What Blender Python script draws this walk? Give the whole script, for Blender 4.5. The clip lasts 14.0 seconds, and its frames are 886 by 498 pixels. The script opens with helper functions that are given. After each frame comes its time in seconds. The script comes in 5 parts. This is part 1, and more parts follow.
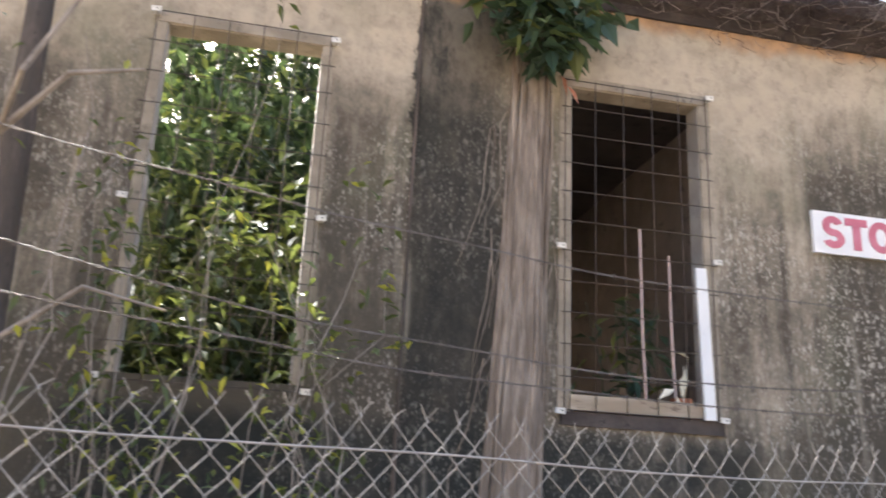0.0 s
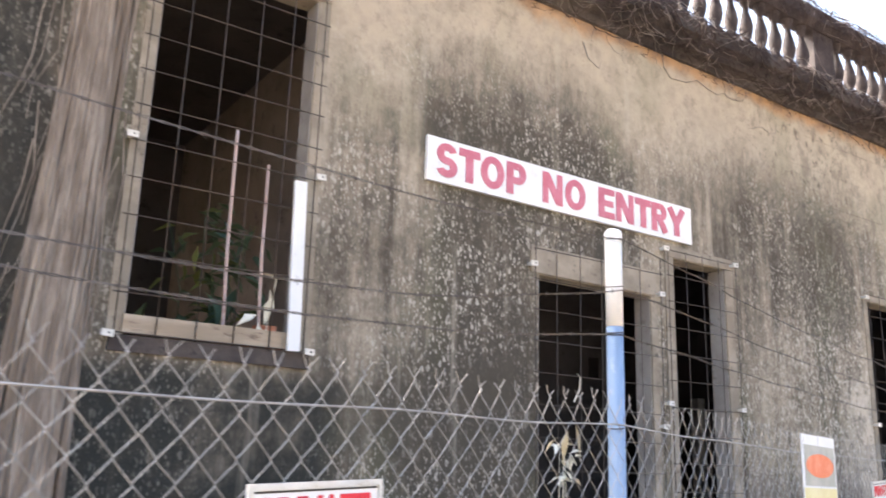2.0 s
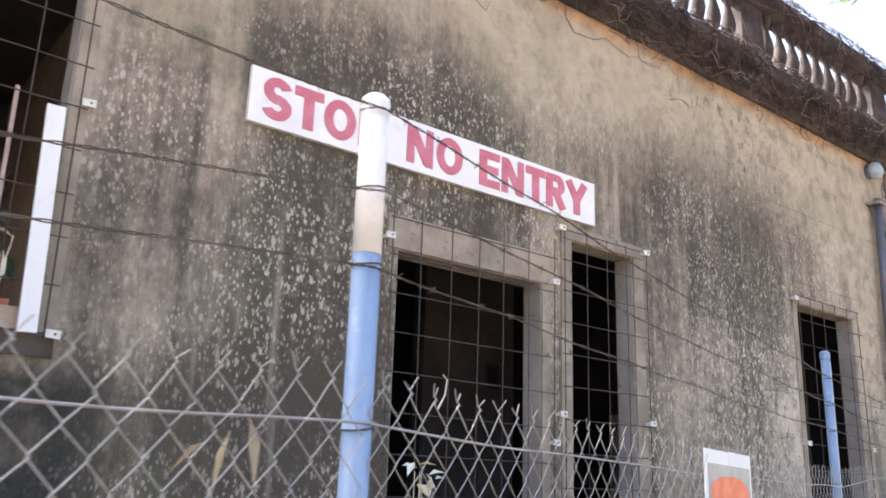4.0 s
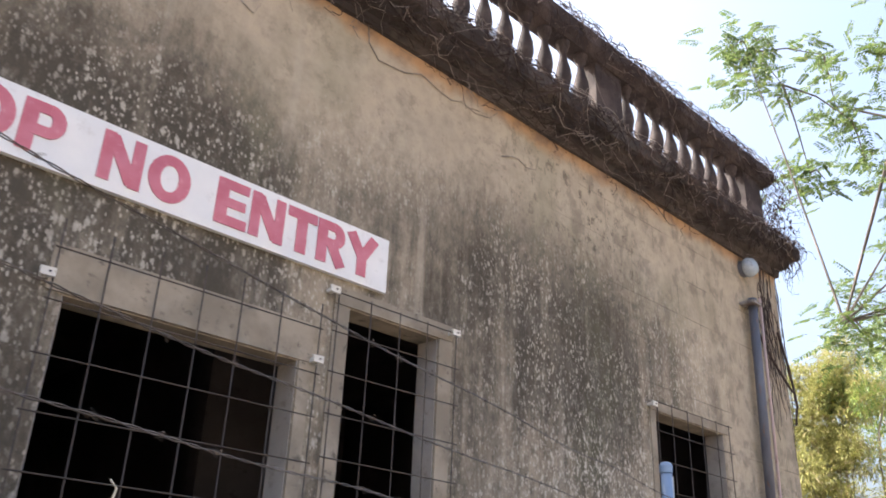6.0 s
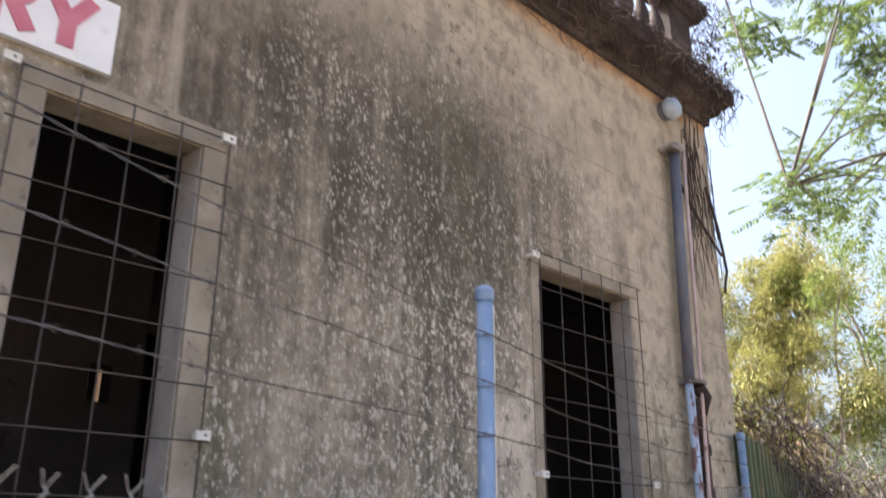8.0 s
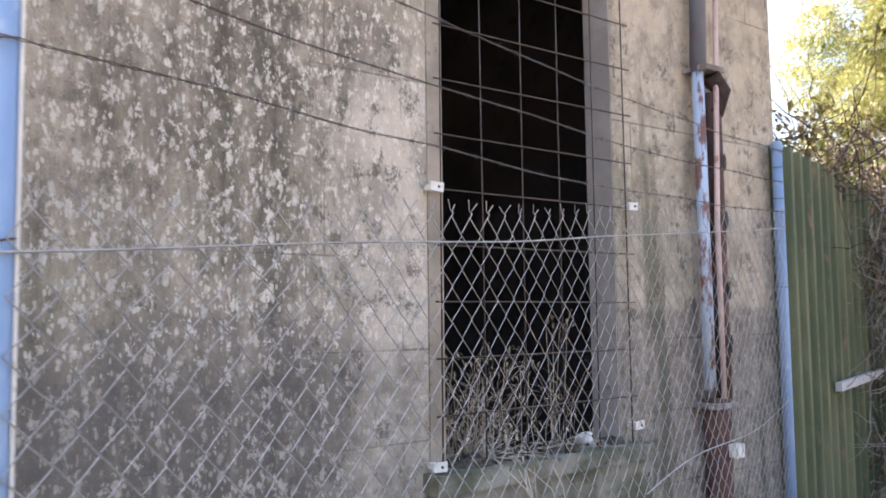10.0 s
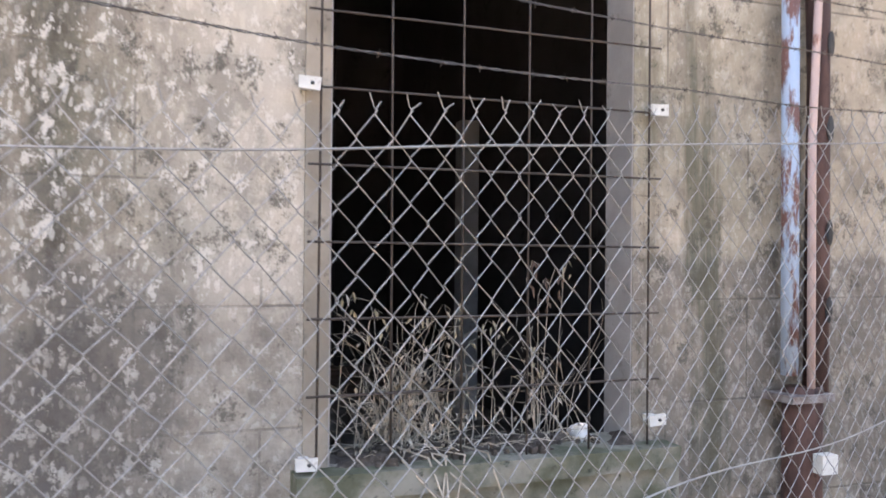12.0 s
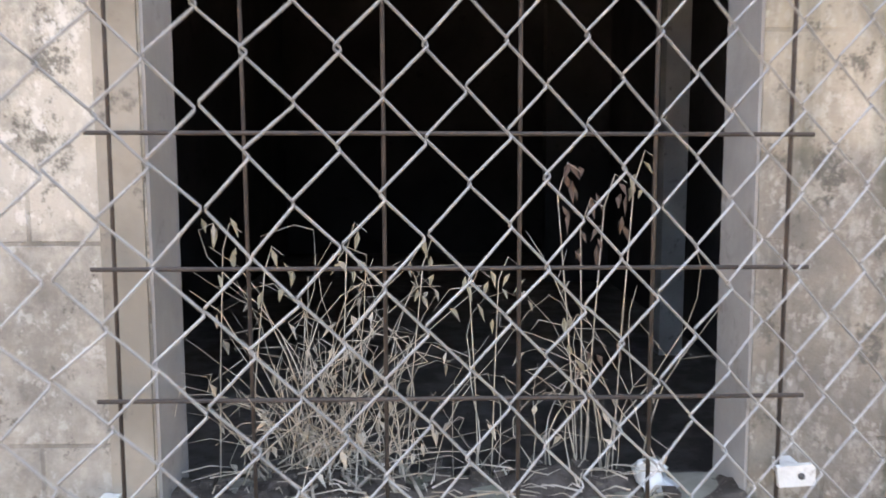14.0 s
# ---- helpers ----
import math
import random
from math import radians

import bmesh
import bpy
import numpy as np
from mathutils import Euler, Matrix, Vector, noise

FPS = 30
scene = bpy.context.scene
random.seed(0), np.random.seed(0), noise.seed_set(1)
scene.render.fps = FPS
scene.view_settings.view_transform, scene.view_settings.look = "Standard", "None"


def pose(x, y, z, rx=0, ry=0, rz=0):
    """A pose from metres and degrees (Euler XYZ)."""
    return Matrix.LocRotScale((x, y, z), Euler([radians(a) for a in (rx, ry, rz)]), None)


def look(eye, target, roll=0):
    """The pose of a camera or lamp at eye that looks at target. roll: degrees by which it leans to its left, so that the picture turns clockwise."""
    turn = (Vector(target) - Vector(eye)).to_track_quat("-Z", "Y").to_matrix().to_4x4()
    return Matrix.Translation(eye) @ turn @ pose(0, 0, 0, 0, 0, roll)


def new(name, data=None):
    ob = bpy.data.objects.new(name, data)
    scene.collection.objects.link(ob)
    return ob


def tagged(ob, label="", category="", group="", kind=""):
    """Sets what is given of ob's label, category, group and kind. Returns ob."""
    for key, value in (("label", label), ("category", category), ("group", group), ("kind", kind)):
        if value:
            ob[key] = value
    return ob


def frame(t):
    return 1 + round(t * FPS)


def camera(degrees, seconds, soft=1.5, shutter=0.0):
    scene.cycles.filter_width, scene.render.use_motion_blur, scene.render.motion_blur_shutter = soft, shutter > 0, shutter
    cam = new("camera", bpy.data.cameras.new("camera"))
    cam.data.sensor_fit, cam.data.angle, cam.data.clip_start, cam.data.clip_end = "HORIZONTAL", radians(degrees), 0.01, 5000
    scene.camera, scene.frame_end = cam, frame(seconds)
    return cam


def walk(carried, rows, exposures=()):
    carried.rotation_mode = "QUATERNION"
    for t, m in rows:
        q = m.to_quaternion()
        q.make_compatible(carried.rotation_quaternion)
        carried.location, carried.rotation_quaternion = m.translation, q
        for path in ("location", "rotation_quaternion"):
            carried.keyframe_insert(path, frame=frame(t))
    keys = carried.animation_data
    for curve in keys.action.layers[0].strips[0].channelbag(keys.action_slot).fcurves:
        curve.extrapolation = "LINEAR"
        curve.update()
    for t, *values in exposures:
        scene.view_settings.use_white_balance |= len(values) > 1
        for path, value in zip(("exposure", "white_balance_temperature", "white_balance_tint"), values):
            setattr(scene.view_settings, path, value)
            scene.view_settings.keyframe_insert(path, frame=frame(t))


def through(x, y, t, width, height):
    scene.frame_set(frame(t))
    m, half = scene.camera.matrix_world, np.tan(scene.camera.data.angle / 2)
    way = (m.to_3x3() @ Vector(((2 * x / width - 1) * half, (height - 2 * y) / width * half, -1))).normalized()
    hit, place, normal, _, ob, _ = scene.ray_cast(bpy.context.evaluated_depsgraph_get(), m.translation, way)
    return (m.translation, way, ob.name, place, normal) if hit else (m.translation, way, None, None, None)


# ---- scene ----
EXPOSURES = [(0.0, 2.33, 6080, 9), (0.5, 2.53, 6080, 9), (1.5, 2.6, 6080, 8), (4.5, 2.32, 5980, 10), (5.0, 2.19, 6000, 10), (6.0, 1.98, 6100, 10), (7.5, 1.93, 6180, 10), (9.0, 2.28, 5970, 12), (11.5, 2.9, 6200, 12), (13.0, 3.0, 6400, 12), (14.0, 3.32, 6450, 10)]
cam = camera(55.0, 14.0, soft=1.7, shutter=0.3)
# seconds, place of the eye in metres, then yaw, pitch and roll in degrees
ROWS = [
    (0.0, 0.009, 0.011, 1.599, -12.360, 16.645, -2.698),
    (0.5, 0.107, 0.153, 1.596, -20.349, 15.418, -2.271),
    (1.0, 0.253, 0.248, 1.587, -26.073, 14.859, -1.721),
    (1.5, 0.558, 0.373, 1.609, -29.286, 14.708, -1.832),
    (2.0, 0.769, 0.561, 1.598, -34.683, 14.117, -1.769),
    (2.2, 0.910, 0.624, 1.593, -36.011, 14.016, -1.889),
    (4.5, 2.293, 1.326, 1.663, -39.689, 17.292, -1.806),
    (5.0, 2.723, 1.425, 1.741, -41.535, 21.276, -1.357),
    (5.5, 3.025, 1.496, 1.707, -42.798, 24.002, -1.572),
    (6.0, 3.416, 1.645, 1.747, -44.502, 24.192, -2.169),
    (6.5, 3.799, 1.704, 1.749, -44.865, 24.091, -1.760),
    (7.0, 4.171, 1.748, 1.750, -43.920, 23.643, -1.922),
    (7.5, 4.551, 1.941, 1.751, -45.168, 22.885, -1.616),
    (8.0, 4.946, 2.030, 1.697, -45.485, 19.382, -0.274),
    (8.5, 5.361, 2.090, 1.669, -44.716, 13.404, 0.475),
    (9.0, 5.784, 2.154, 1.629, -43.507, 7.433, -0.549),
    (9.2, 5.995, 2.238, 1.603, -42.995, 6.640, 0.298),
    (11.3, 7.586, 2.488, 1.634, -25.274, 1.368, -0.182),
    (11.5, 7.755, 2.525, 1.641, -23.600, 1.540, 0.189),
    (12.0, 8.036, 2.616, 1.630, -20.597, 0.047, -0.522),
    (12.5, 8.367, 2.825, 1.606, -16.482, -2.081, -1.528),
    (13.0, 8.648, 3.039, 1.585, -11.448, -4.233, -0.559),
    (13.5, 8.899, 3.261, 1.613, -4.200, -5.142, 0.830),
    (14.0, 8.977, 3.535, 1.622, -1.113, -6.670, 0.163),
]
walk(cam, [(t, pose(x, y, z, 90 + pitch, roll, yaw)) for t, x, y, z, yaw, pitch, roll in ROWS], EXPOSURES)

# ---- light ----
SUN_AZ, SUN_EL = 118.0, 44.0          # degrees from +x, and above the horizon
world = bpy.data.worlds.new("world")
scene.world = world
world.use_nodes = True
sky = world.node_tree.nodes.new("ShaderNodeTexSky")
sky.sky_type, sky.sun_disc = "NISHITA", False
sky.sun_elevation, sky.sun_rotation = radians(SUN_EL), radians(90 - SUN_AZ)
sky.dust_density, sky.air_density, sky.ozone_density = 10.0, 1.0, 0.2
world.node_tree.links.new(sky.outputs[0], world.node_tree.nodes["Background"].inputs[0])
world.node_tree.nodes["Background"].inputs[1].default_value = 0.15
sun_data = bpy.data.lights.new("sun", "SUN")
sun_data.energy, sun_data.angle, sun_data.color = 4.5, radians(0.6), (1.0, 0.94, 0.84)
sun = new("sun", sun_data)
sun_way = Vector((math.cos(radians(SUN_AZ)) * math.cos(radians(SUN_EL)), math.sin(radians(SUN_AZ)) * math.cos(radians(SUN_EL)), math.sin(radians(SUN_EL))))
sun.matrix_world = look(tuple(sun_way * 40), (0, 0, 0))


# ---- mesh building ----
class Shape:
    """Collects vertices and faces, and becomes one mesh."""

    def __init__(self):
        self.v, self.f = [], []

    def box(self, lo, hi, m=None):
        n = len(self.v)
        for x in (lo[0], hi[0]):
            for y in (lo[1], hi[1]):
                for z in (lo[2], hi[2]):
                    p = Vector((x, y, z))
                    self.v.append(tuple(m @ p if m else p))
        for q in ((0, 1, 3, 2), (4, 6, 7, 5), (0, 4, 5, 1), (2, 3, 7, 6), (0, 2, 6, 4), (1, 5, 7, 3)):
            self.f.append(tuple(n + i for i in q))
        return self

    def tube(self, pts, r0, r1=None, sides=5, cap=True):
        r1 = r0 if r1 is None else r1
        pts = [Vector(p) for p in pts]
        n0, k = len(self.v), len(pts)
        side = None
        for i, p in enumerate(pts):
            d = (pts[min(i + 1, k - 1)] - pts[max(i - 1, 0)])
            d = d.normalized() if d.length > 1e-9 else Vector((0, 0, 1))
            if side is None:
                side = d.orthogonal().normalized()
            side = (side - d * side.dot(d))
            side = side.normalized() if side.length > 1e-6 else d.orthogonal().normalized()
            up = d.cross(side)
            r = r0 + (r1 - r0) * i / max(k - 1, 1)
            for j in range(sides):
                a = 2 * math.pi * j / sides
                self.v.append(tuple(p + side * (r * math.cos(a)) + up * (r * math.sin(a))))
        for i in range(k - 1):
            for j in range(sides):
                a, b = n0 + i * sides + j, n0 + i * sides + (j + 1) % sides
                self.f.append((a, b, b + sides, a + sides))
        if cap:
            self.f.append(tuple(n0 + j for j in reversed(range(sides))))
            self.f.append(tuple(n0 + (k - 1) * sides + j for j in range(sides)))
        return self

    def lathe(self, rings, m=None, sides=12):
        """rings: (radius, height)."""
        n0 = len(self.v)
        for r, z in rings:
            for j in range(sides):
                a = 2 * math.pi * j / sides
                p = Vector((r * math.cos(a), r * math.sin(a), z))
                self.v.append(tuple(m @ p if m else p))
        for i in range(len(rings) - 1):
            for j in range(sides):
                a, b = n0 + i * sides + j, n0 + i * sides + (j + 1) % sides
                self.f.append((a, b, b + sides, a + sides))
        self.f.append(tuple(n0 + j for j in reversed(range(sides))))
        self.f.append(tuple(n0 + (len(rings) - 1) * sides + j for j in range(sides)))
        return self

    def leaf(self, base, way, length, width, fold=0.25, droop=0.2):
        """A pointed leaf of four triangles, folded along its rib."""
        way = Vector(way).normalized()
        across = way.cross(Vector((random.gauss(0, 0.35), random.gauss(0, 0.35), 1)))
        across = across.normalized() if across.length > 1e-4 else way.orthogonal().normalized()
        up = across.cross(way)
        base, n = Vector(base), len(self.v)
        mid = base + way * length * 0.45 - up * width * fold * 0.5
        tip = base + way * length - Vector((0, 0, droop * length))
        for p in (base, mid + across * width / 2 + up * width * fold, tip, mid - across * width / 2 + up * width * fold, mid):
            self.v.append(tuple(p))
        self.f += [(n, n + 4, n + 1), (n + 4, n + 2, n + 1), (n, n + 3, n + 4), (n + 4, n + 3, n + 2)]
        return self

    def rough(self, amount, scale=6.0):
        self.v = [tuple(Vector(p) + noise.noise_vector(Vector(p) * scale) * amount) for p in self.v]
        return self

    def mesh(self, name, material, smooth=False):
        me = bpy.data.meshes.new(name)
        me.from_pydata(self.v, [], self.f)
        me.materials.append(material)
        if smooth:
            me.polygons.foreach_set("use_smooth", [True] * len(me.polygons))
        me.update()
        return me


def part(name, shape, material, parent=None, label="", smooth=False, m=None):
    data = shape.mesh(name, material, smooth) if isinstance(shape, Shape) else shape
    ob = new(name, data)
    ob.parent = parent
    if m is not None:
        ob.matrix_basis = m
    return tagged(ob, label)


def thing(name, label, category, at=(0, 0, 0), group="", kind="", m=None):
    ob = new(name)
    ob.empty_display_size = 0.1
    ob.matrix_basis = m if m is not None else Matrix.Translation(at)
    return tagged(ob, label, category, group, kind)


def solid(name, shape, material, label, category, kind="", group="", smooth=False):
    return tagged(part(name, shape, material, smooth=smooth), label, category, group, kind)


# ---- materials ----
class Nodes:
    def __init__(self, name):
        self.mat = bpy.data.materials.new(name)
        self.mat.use_nodes = True
        self.t = self.mat.node_tree
        self.b = self.t.nodes["Principled BSDF"]
        self.pos = self.t.nodes.new("ShaderNodeTexCoord").outputs["Object"]

    def link(self, a, b):
        self.t.links.new(a, b)

    def put(self, socket, value):
        if isinstance(value, bpy.types.NodeSocket):
            self.link(value, socket)
        else:
            socket.default_value = value

    def scaled(self, sx, sy, sz, offset=(0, 0, 0)):
        n = self.t.nodes.new("ShaderNodeMapping")
        self.link(self.pos, n.inputs[0])
        n.inputs["Scale"].default_value = (sx, sy, sz)
        n.inputs["Location"].default_value = offset
        return n.outputs[0]

    def noise(self, scale, detail=4.0, rough=0.55, at=None, distort=0.0):
        n = self.t.nodes.new("ShaderNodeTexNoise")
        self.link(at or self.pos, n.inputs["Vector"])
        n.inputs["Scale"].default_value, n.inputs["Detail"].default_value = scale, detail
        n.inputs["Roughness"].default_value, n.inputs["Distortion"].default_value = rough, distort
        return n.outputs["Fac"]

    def cells(self, at, scale=1.0, randomness=1.0, output="Distance"):
        n = self.t.nodes.new("ShaderNodeTexVoronoi")
        self.link(at, n.inputs["Vector"])
        n.inputs["Scale"].default_value, n.inputs["Randomness"].default_value = scale, randomness
        return n.outputs[output]

    def ramp(self, value, lo, hi, a=0.0, b=1.0):
        n = self.t.nodes.new("ShaderNodeMapRange")
        n.interpolation_type = "SMOOTHSTEP"
        self.link(value, n.inputs["Value"])
        for key, x in (("From Min", lo), ("From Max", hi), ("To Min", a), ("To Max", b)):
            n.inputs[key].default_value = x
        return n.outputs[0]

    def math(self, op, a, b=0.5):
        n = self.t.nodes.new("ShaderNodeMath")
        n.operation = op
        self.put(n.inputs[0], a)
        self.put(n.inputs[1], b)
        return n.outputs[0]

    def mix(self, fac, a, b, mode="MIX"):
        n = self.t.nodes.new("ShaderNodeMix")
        n.data_type, n.blend_type = "RGBA", mode
        self.put(n.inputs[0], fac)
        self.put(n.inputs[6], a if isinstance(a, bpy.types.NodeSocket) else (*a, 1))
        self.put(n.inputs[7], b if isinstance(b, bpy.types.NodeSocket) else (*b, 1))
        return n.outputs[2]

    def axis(self, i):
        n = self.t.nodes.new("ShaderNodeSeparateXYZ")
        self.link(self.pos, n.inputs[0])
        return n.outputs[i]

    def random(self, island=False):
        if island:
            return self.t.nodes.new("ShaderNodeNewGeometry").outputs["Random Per Island"]
        return self.t.nodes.new("ShaderNodeObjectInfo").outputs["Random"]

    def bump(self, height, strength=0.4, distance=0.01):
        n = self.t.nodes.new("ShaderNodeBump")
        self.link(height, n.inputs["Height"])
        n.inputs["Strength"].default_value, n.inputs["Distance"].default_value = strength, distance
        self.link(n.outputs[0], self.b.inputs["Normal"])

    def done(self, colour, rough=0.85, metal=0.0, spec=0.3):
        self.put(self.b.inputs["Base Color"], colour if isinstance(colour, bpy.types.NodeSocket) else (*colour, 1))
        self.put(self.b.inputs["Roughness"], rough)
        self.put(self.b.inputs["Metallic"], metal)
        self.b.inputs["Specular IOR Level"].default_value = spec
        return self.mat


def facade_plaster():
    """Old lime plaster: tan where sheltered, black with mould, speckled with pale peeled flecks, rusty under the
    cornice, with tree shade painted in below the left windows.
    """
    n = Nodes("facade_plaster")
    x, z = n.axis(0), n.axis(2)
    tan = n.mix(n.noise(1.7, 5), (0.39, 0.335, 0.255), (0.52, 0.455, 0.36))
    tan = n.mix(n.ramp(n.noise(9, 6, 0.65), 0.35, 0.75), tan, (0.34, 0.30, 0.235))
    # mould: broad blotches, streaked downwards, less at the top and at the far end
    streak = n.noise(1.0, 6, 0.62, n.scaled(4.0, 4.0, 0.55))
    blotch = n.noise(0.8, 6, 0.62)
    grain = n.noise(22, 6, 0.75, n.scaled(1, 1, 0.5))
    amount = n.math("ADD", n.math("MULTIPLY", streak, 0.5), n.math("MULTIPLY", blotch, 0.6))
    amount = n.math("ADD", amount, n.math("MULTIPLY", grain, 0.42))
    drips = n.noise(1.0, 5, 0.6, n.scaled(11.0, 11.0, 0.40, (3, 5, 1)))
    amount = n.math("ADD", amount, n.math("MULTIPLY", n.math("SUBTRACT", drips, 0.5), 0.45))
    edge = n.math("ADD", z, n.math("ADD", n.math("MULTIPLY", streak, 0.8), n.math("MULTIPLY", n.math("SUBTRACT", drips, 0.45), 1.1)))
    amount = n.math("SUBTRACT", amount, n.ramp(edge, 4.15, 5.25, 0.0, 0.44))
    amount = n.math("SUBTRACT", amount, n.ramp(x, 8.25, 9.8, 0.0, 0.30))
    amount = n.math("SUBTRACT", amount, n.ramp(z, 3.3, 2.3, 0.0, 0.05))
    amount = n.math("ADD", amount, n.ramp(x, 3.2, 1.4, 0.0, 0.08))
    amount = n.math("ADD", amount, n.math("MULTIPLY", n.ramp(x, 1.3, 0.6, 0.0, 0.22), n.ramp(z, 3.0, 2.0)))
    amount = n.math("SUBTRACT", amount, n.math("MULTIPLY", n.math("MULTIPLY", n.ramp(x, 2.5, 2.8), n.ramp(x, 3.55, 3.1)), n.ramp(z, 2.9, 3.7, 0.0, 0.16)))
    amount = n.math("ADD", amount, n.math("MULTIPLY", n.math("MULTIPLY", n.ramp(x, 3.3, 3.7), n.ramp(x, 5.6, 4.9)), n.ramp(z, 4.9, 4.3, 0.0, 0.14)))
    amount = n.math("ADD", amount, n.math("MULTIPLY", n.math("MULTIPLY", n.ramp(x, 2.4, 2.8), n.ramp(x, 4.8, 4.2)), n.ramp(z, 2.4, 1.9, 0.0, 0.12)))
    amount = n.math("ADD", amount, n.math("MULTIPLY", n.math("MULTIPLY", n.ramp(x, 6.4, 6.9), n.ramp(x, 8.5, 8.0)), n.ramp(z, 2.6, 3.1, 0.0, 0.07)))
    mould = n.ramp(amount, 0.46, 0.92)
    colour = n.mix(n.math("MULTIPLY", mould, 0.93), tan, (0.056, 0.050, 0.040))
    # greenish wash low on the wall
    colour = n.mix(n.math("MULTIPLY", n.ramp(n.noise(1.3, 4, 0.6, n.scaled(1, 1, 0.6, (7, 3, 1))), 0.5, 0.7), 0.3), colour, (0.16, 0.17, 0.10))
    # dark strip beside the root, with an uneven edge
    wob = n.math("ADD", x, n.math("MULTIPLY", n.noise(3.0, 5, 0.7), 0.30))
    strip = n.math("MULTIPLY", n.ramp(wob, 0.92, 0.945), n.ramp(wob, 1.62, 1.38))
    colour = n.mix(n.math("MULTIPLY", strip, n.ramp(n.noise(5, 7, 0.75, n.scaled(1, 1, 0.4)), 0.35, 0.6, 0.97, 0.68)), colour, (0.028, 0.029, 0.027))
    # below the two left windows: stain and the tree's shade in one dark colour
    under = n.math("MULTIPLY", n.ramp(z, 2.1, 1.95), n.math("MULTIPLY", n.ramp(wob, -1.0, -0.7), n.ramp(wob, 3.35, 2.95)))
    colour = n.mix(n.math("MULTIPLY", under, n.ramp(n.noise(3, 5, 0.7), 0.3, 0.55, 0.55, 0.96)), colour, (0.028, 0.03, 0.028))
    # dado of thinner grey render
    wavy = n.math("ADD", z, n.math("MULTIPLY", n.noise(2.5, 3), 0.05))
    dado = n.math("MULTIPLY", n.ramp(wavy, 1.66, 1.62), n.ramp(x, 5.6, 6.2))
    dado = n.math("MULTIPLY", dado, n.ramp(n.noise(2.2, 5, 0.6), 0.35, 0.6, 0.25, 1.0))
    colour = n.mix(n.math("MULTIPLY", dado, 0.78), colour, (0.150, 0.135, 0.120))
    # pale upright flecks where the mould has peeled
    zone = n.math("MULTIPLY", n.ramp(n.noise(1.1, 5, 0.6, n.scaled(1, 1, 1, (5, 0, 2))), 0.34, 0.60), n.ramp(edge, 4.9, 4.1))
    zone = n.math("MULTIPLY", zone, n.math("MULTIPLY", n.ramp(x, 9.8, 9.0, 0.3, 1.0), n.ramp(x, 0.8, 1.4, 0.65, 1.0)))
    near = n.math("MULTIPLY", n.math("MULTIPLY", n.ramp(x, 6.6, 7.4), n.ramp(x, 8.75, 8.3, 0.35, 1.0)), n.ramp(z, 3.4, 2.6))
    zone = n.math("MAXIMUM", zone, near)
    zone = n.math("MULTIPLY", zone, n.math("SUBTRACT", 1.0, n.math("MULTIPLY", n.math("MAXIMUM", strip, under), 0.75)))
    frayed = n.noise(95, 5, 0.7, n.scaled(1, 1, 0.6))
    for sx, sz, limit, off in ((42, 20, 0.50, (0, 0, 0)), (75, 38, 0.50, (3, 1, 5)), (26, 13, 0.36, (1, 4, 2))):
        at = n.scaled(sx, sx, sz, off)
        size = n.ramp(n.cells(at, 1, 1, "Color"), 0.25, 0.95, 0.0, limit)
        d = n.math("ADD", n.cells(at), n.math("MULTIPLY", frayed, 0.75))
        fleck = n.ramp(n.math("SUBTRACT", n.math("ADD", size, 0.345), d), -0.05, 0.11)
        colour = n.mix(n.math("MULTIPLY", n.math("MULTIPLY", fleck, zone), 0.76), colour, (0.53, 0.495, 0.43))
    # fine mottling of bare plaster and soot at hand's breadth
    mottle = n.noise(34, 7, 0.78, n.scaled(1, 1, 0.7, (6, 1, 3)))
    colour = n.mix(n.math("MULTIPLY", n.ramp(mottle, 0.53, 0.66), n.math("MULTIPLY", zone, 0.55)), colour, (0.47, 0.435, 0.37))
    colour = n.mix(n.math("MULTIPLY", n.ramp(mottle, 0.45, 0.33), n.math("MULTIPLY", zone, 0.5)), colour, (0.075, 0.07, 0.058))
    # a cleaner, creamy patch beside the far opening
    cream = n.math("MULTIPLY", n.math("MULTIPLY", n.ramp(x, 7.9, 8.35), n.ramp(x, 8.7, 8.5)), n.math("MULTIPLY", n.ramp(z, 2.9, 2.2), n.ramp(n.noise(2.4, 4, 0.6), 0.32, 0.50)))
    colour = n.mix(n.math("MULTIPLY", cream, 0.75), colour, (0.60, 0.545, 0.45))
    # blotches, pitting and green-black runs on the cleaner end
    far = n.ramp(x, 6.6, 7.8)
    blot = n.noise(4.6, 8, 0.74, n.scaled(1, 1, 0.8, (2, 8, 4)))
    colour = n.mix(n.math("MULTIPLY", n.math("MULTIPLY", n.ramp(blot, 0.50, 0.60), far), 0.5), colour, (0.17, 0.155, 0.13))
    colour = n.mix(n.math("MULTIPLY", n.math("MULTIPLY", n.ramp(blot, 0.46, 0.36), n.math("MULTIPLY", n.ramp(x, 7.7, 8.2), n.ramp(z, 2.9, 2.2))), 0.5), colour, (0.60, 0.55, 0.46))
    pit = n.ramp(n.noise(11, 8, 0.8, n.scaled(1, 1, 0.8, (9, 9, 1))), 0.53, 0.61)
    pit = n.math("MULTIPLY", pit, n.math("MAXIMUM", n.ramp(z, 3.4, 2.7), n.ramp(x, 9.0, 8.0)))
    colour = n.mix(n.math("MULTIPLY", pit, n.ramp(x, 6.5, 8.0, 0.25, 0.8)), colour, (0.10, 0.092, 0.075))
    chip = n.ramp(n.noise(24, 6, 0.75, n.scaled(1, 1, 0.75, (1, 7, 5))), 0.55, 0.62)
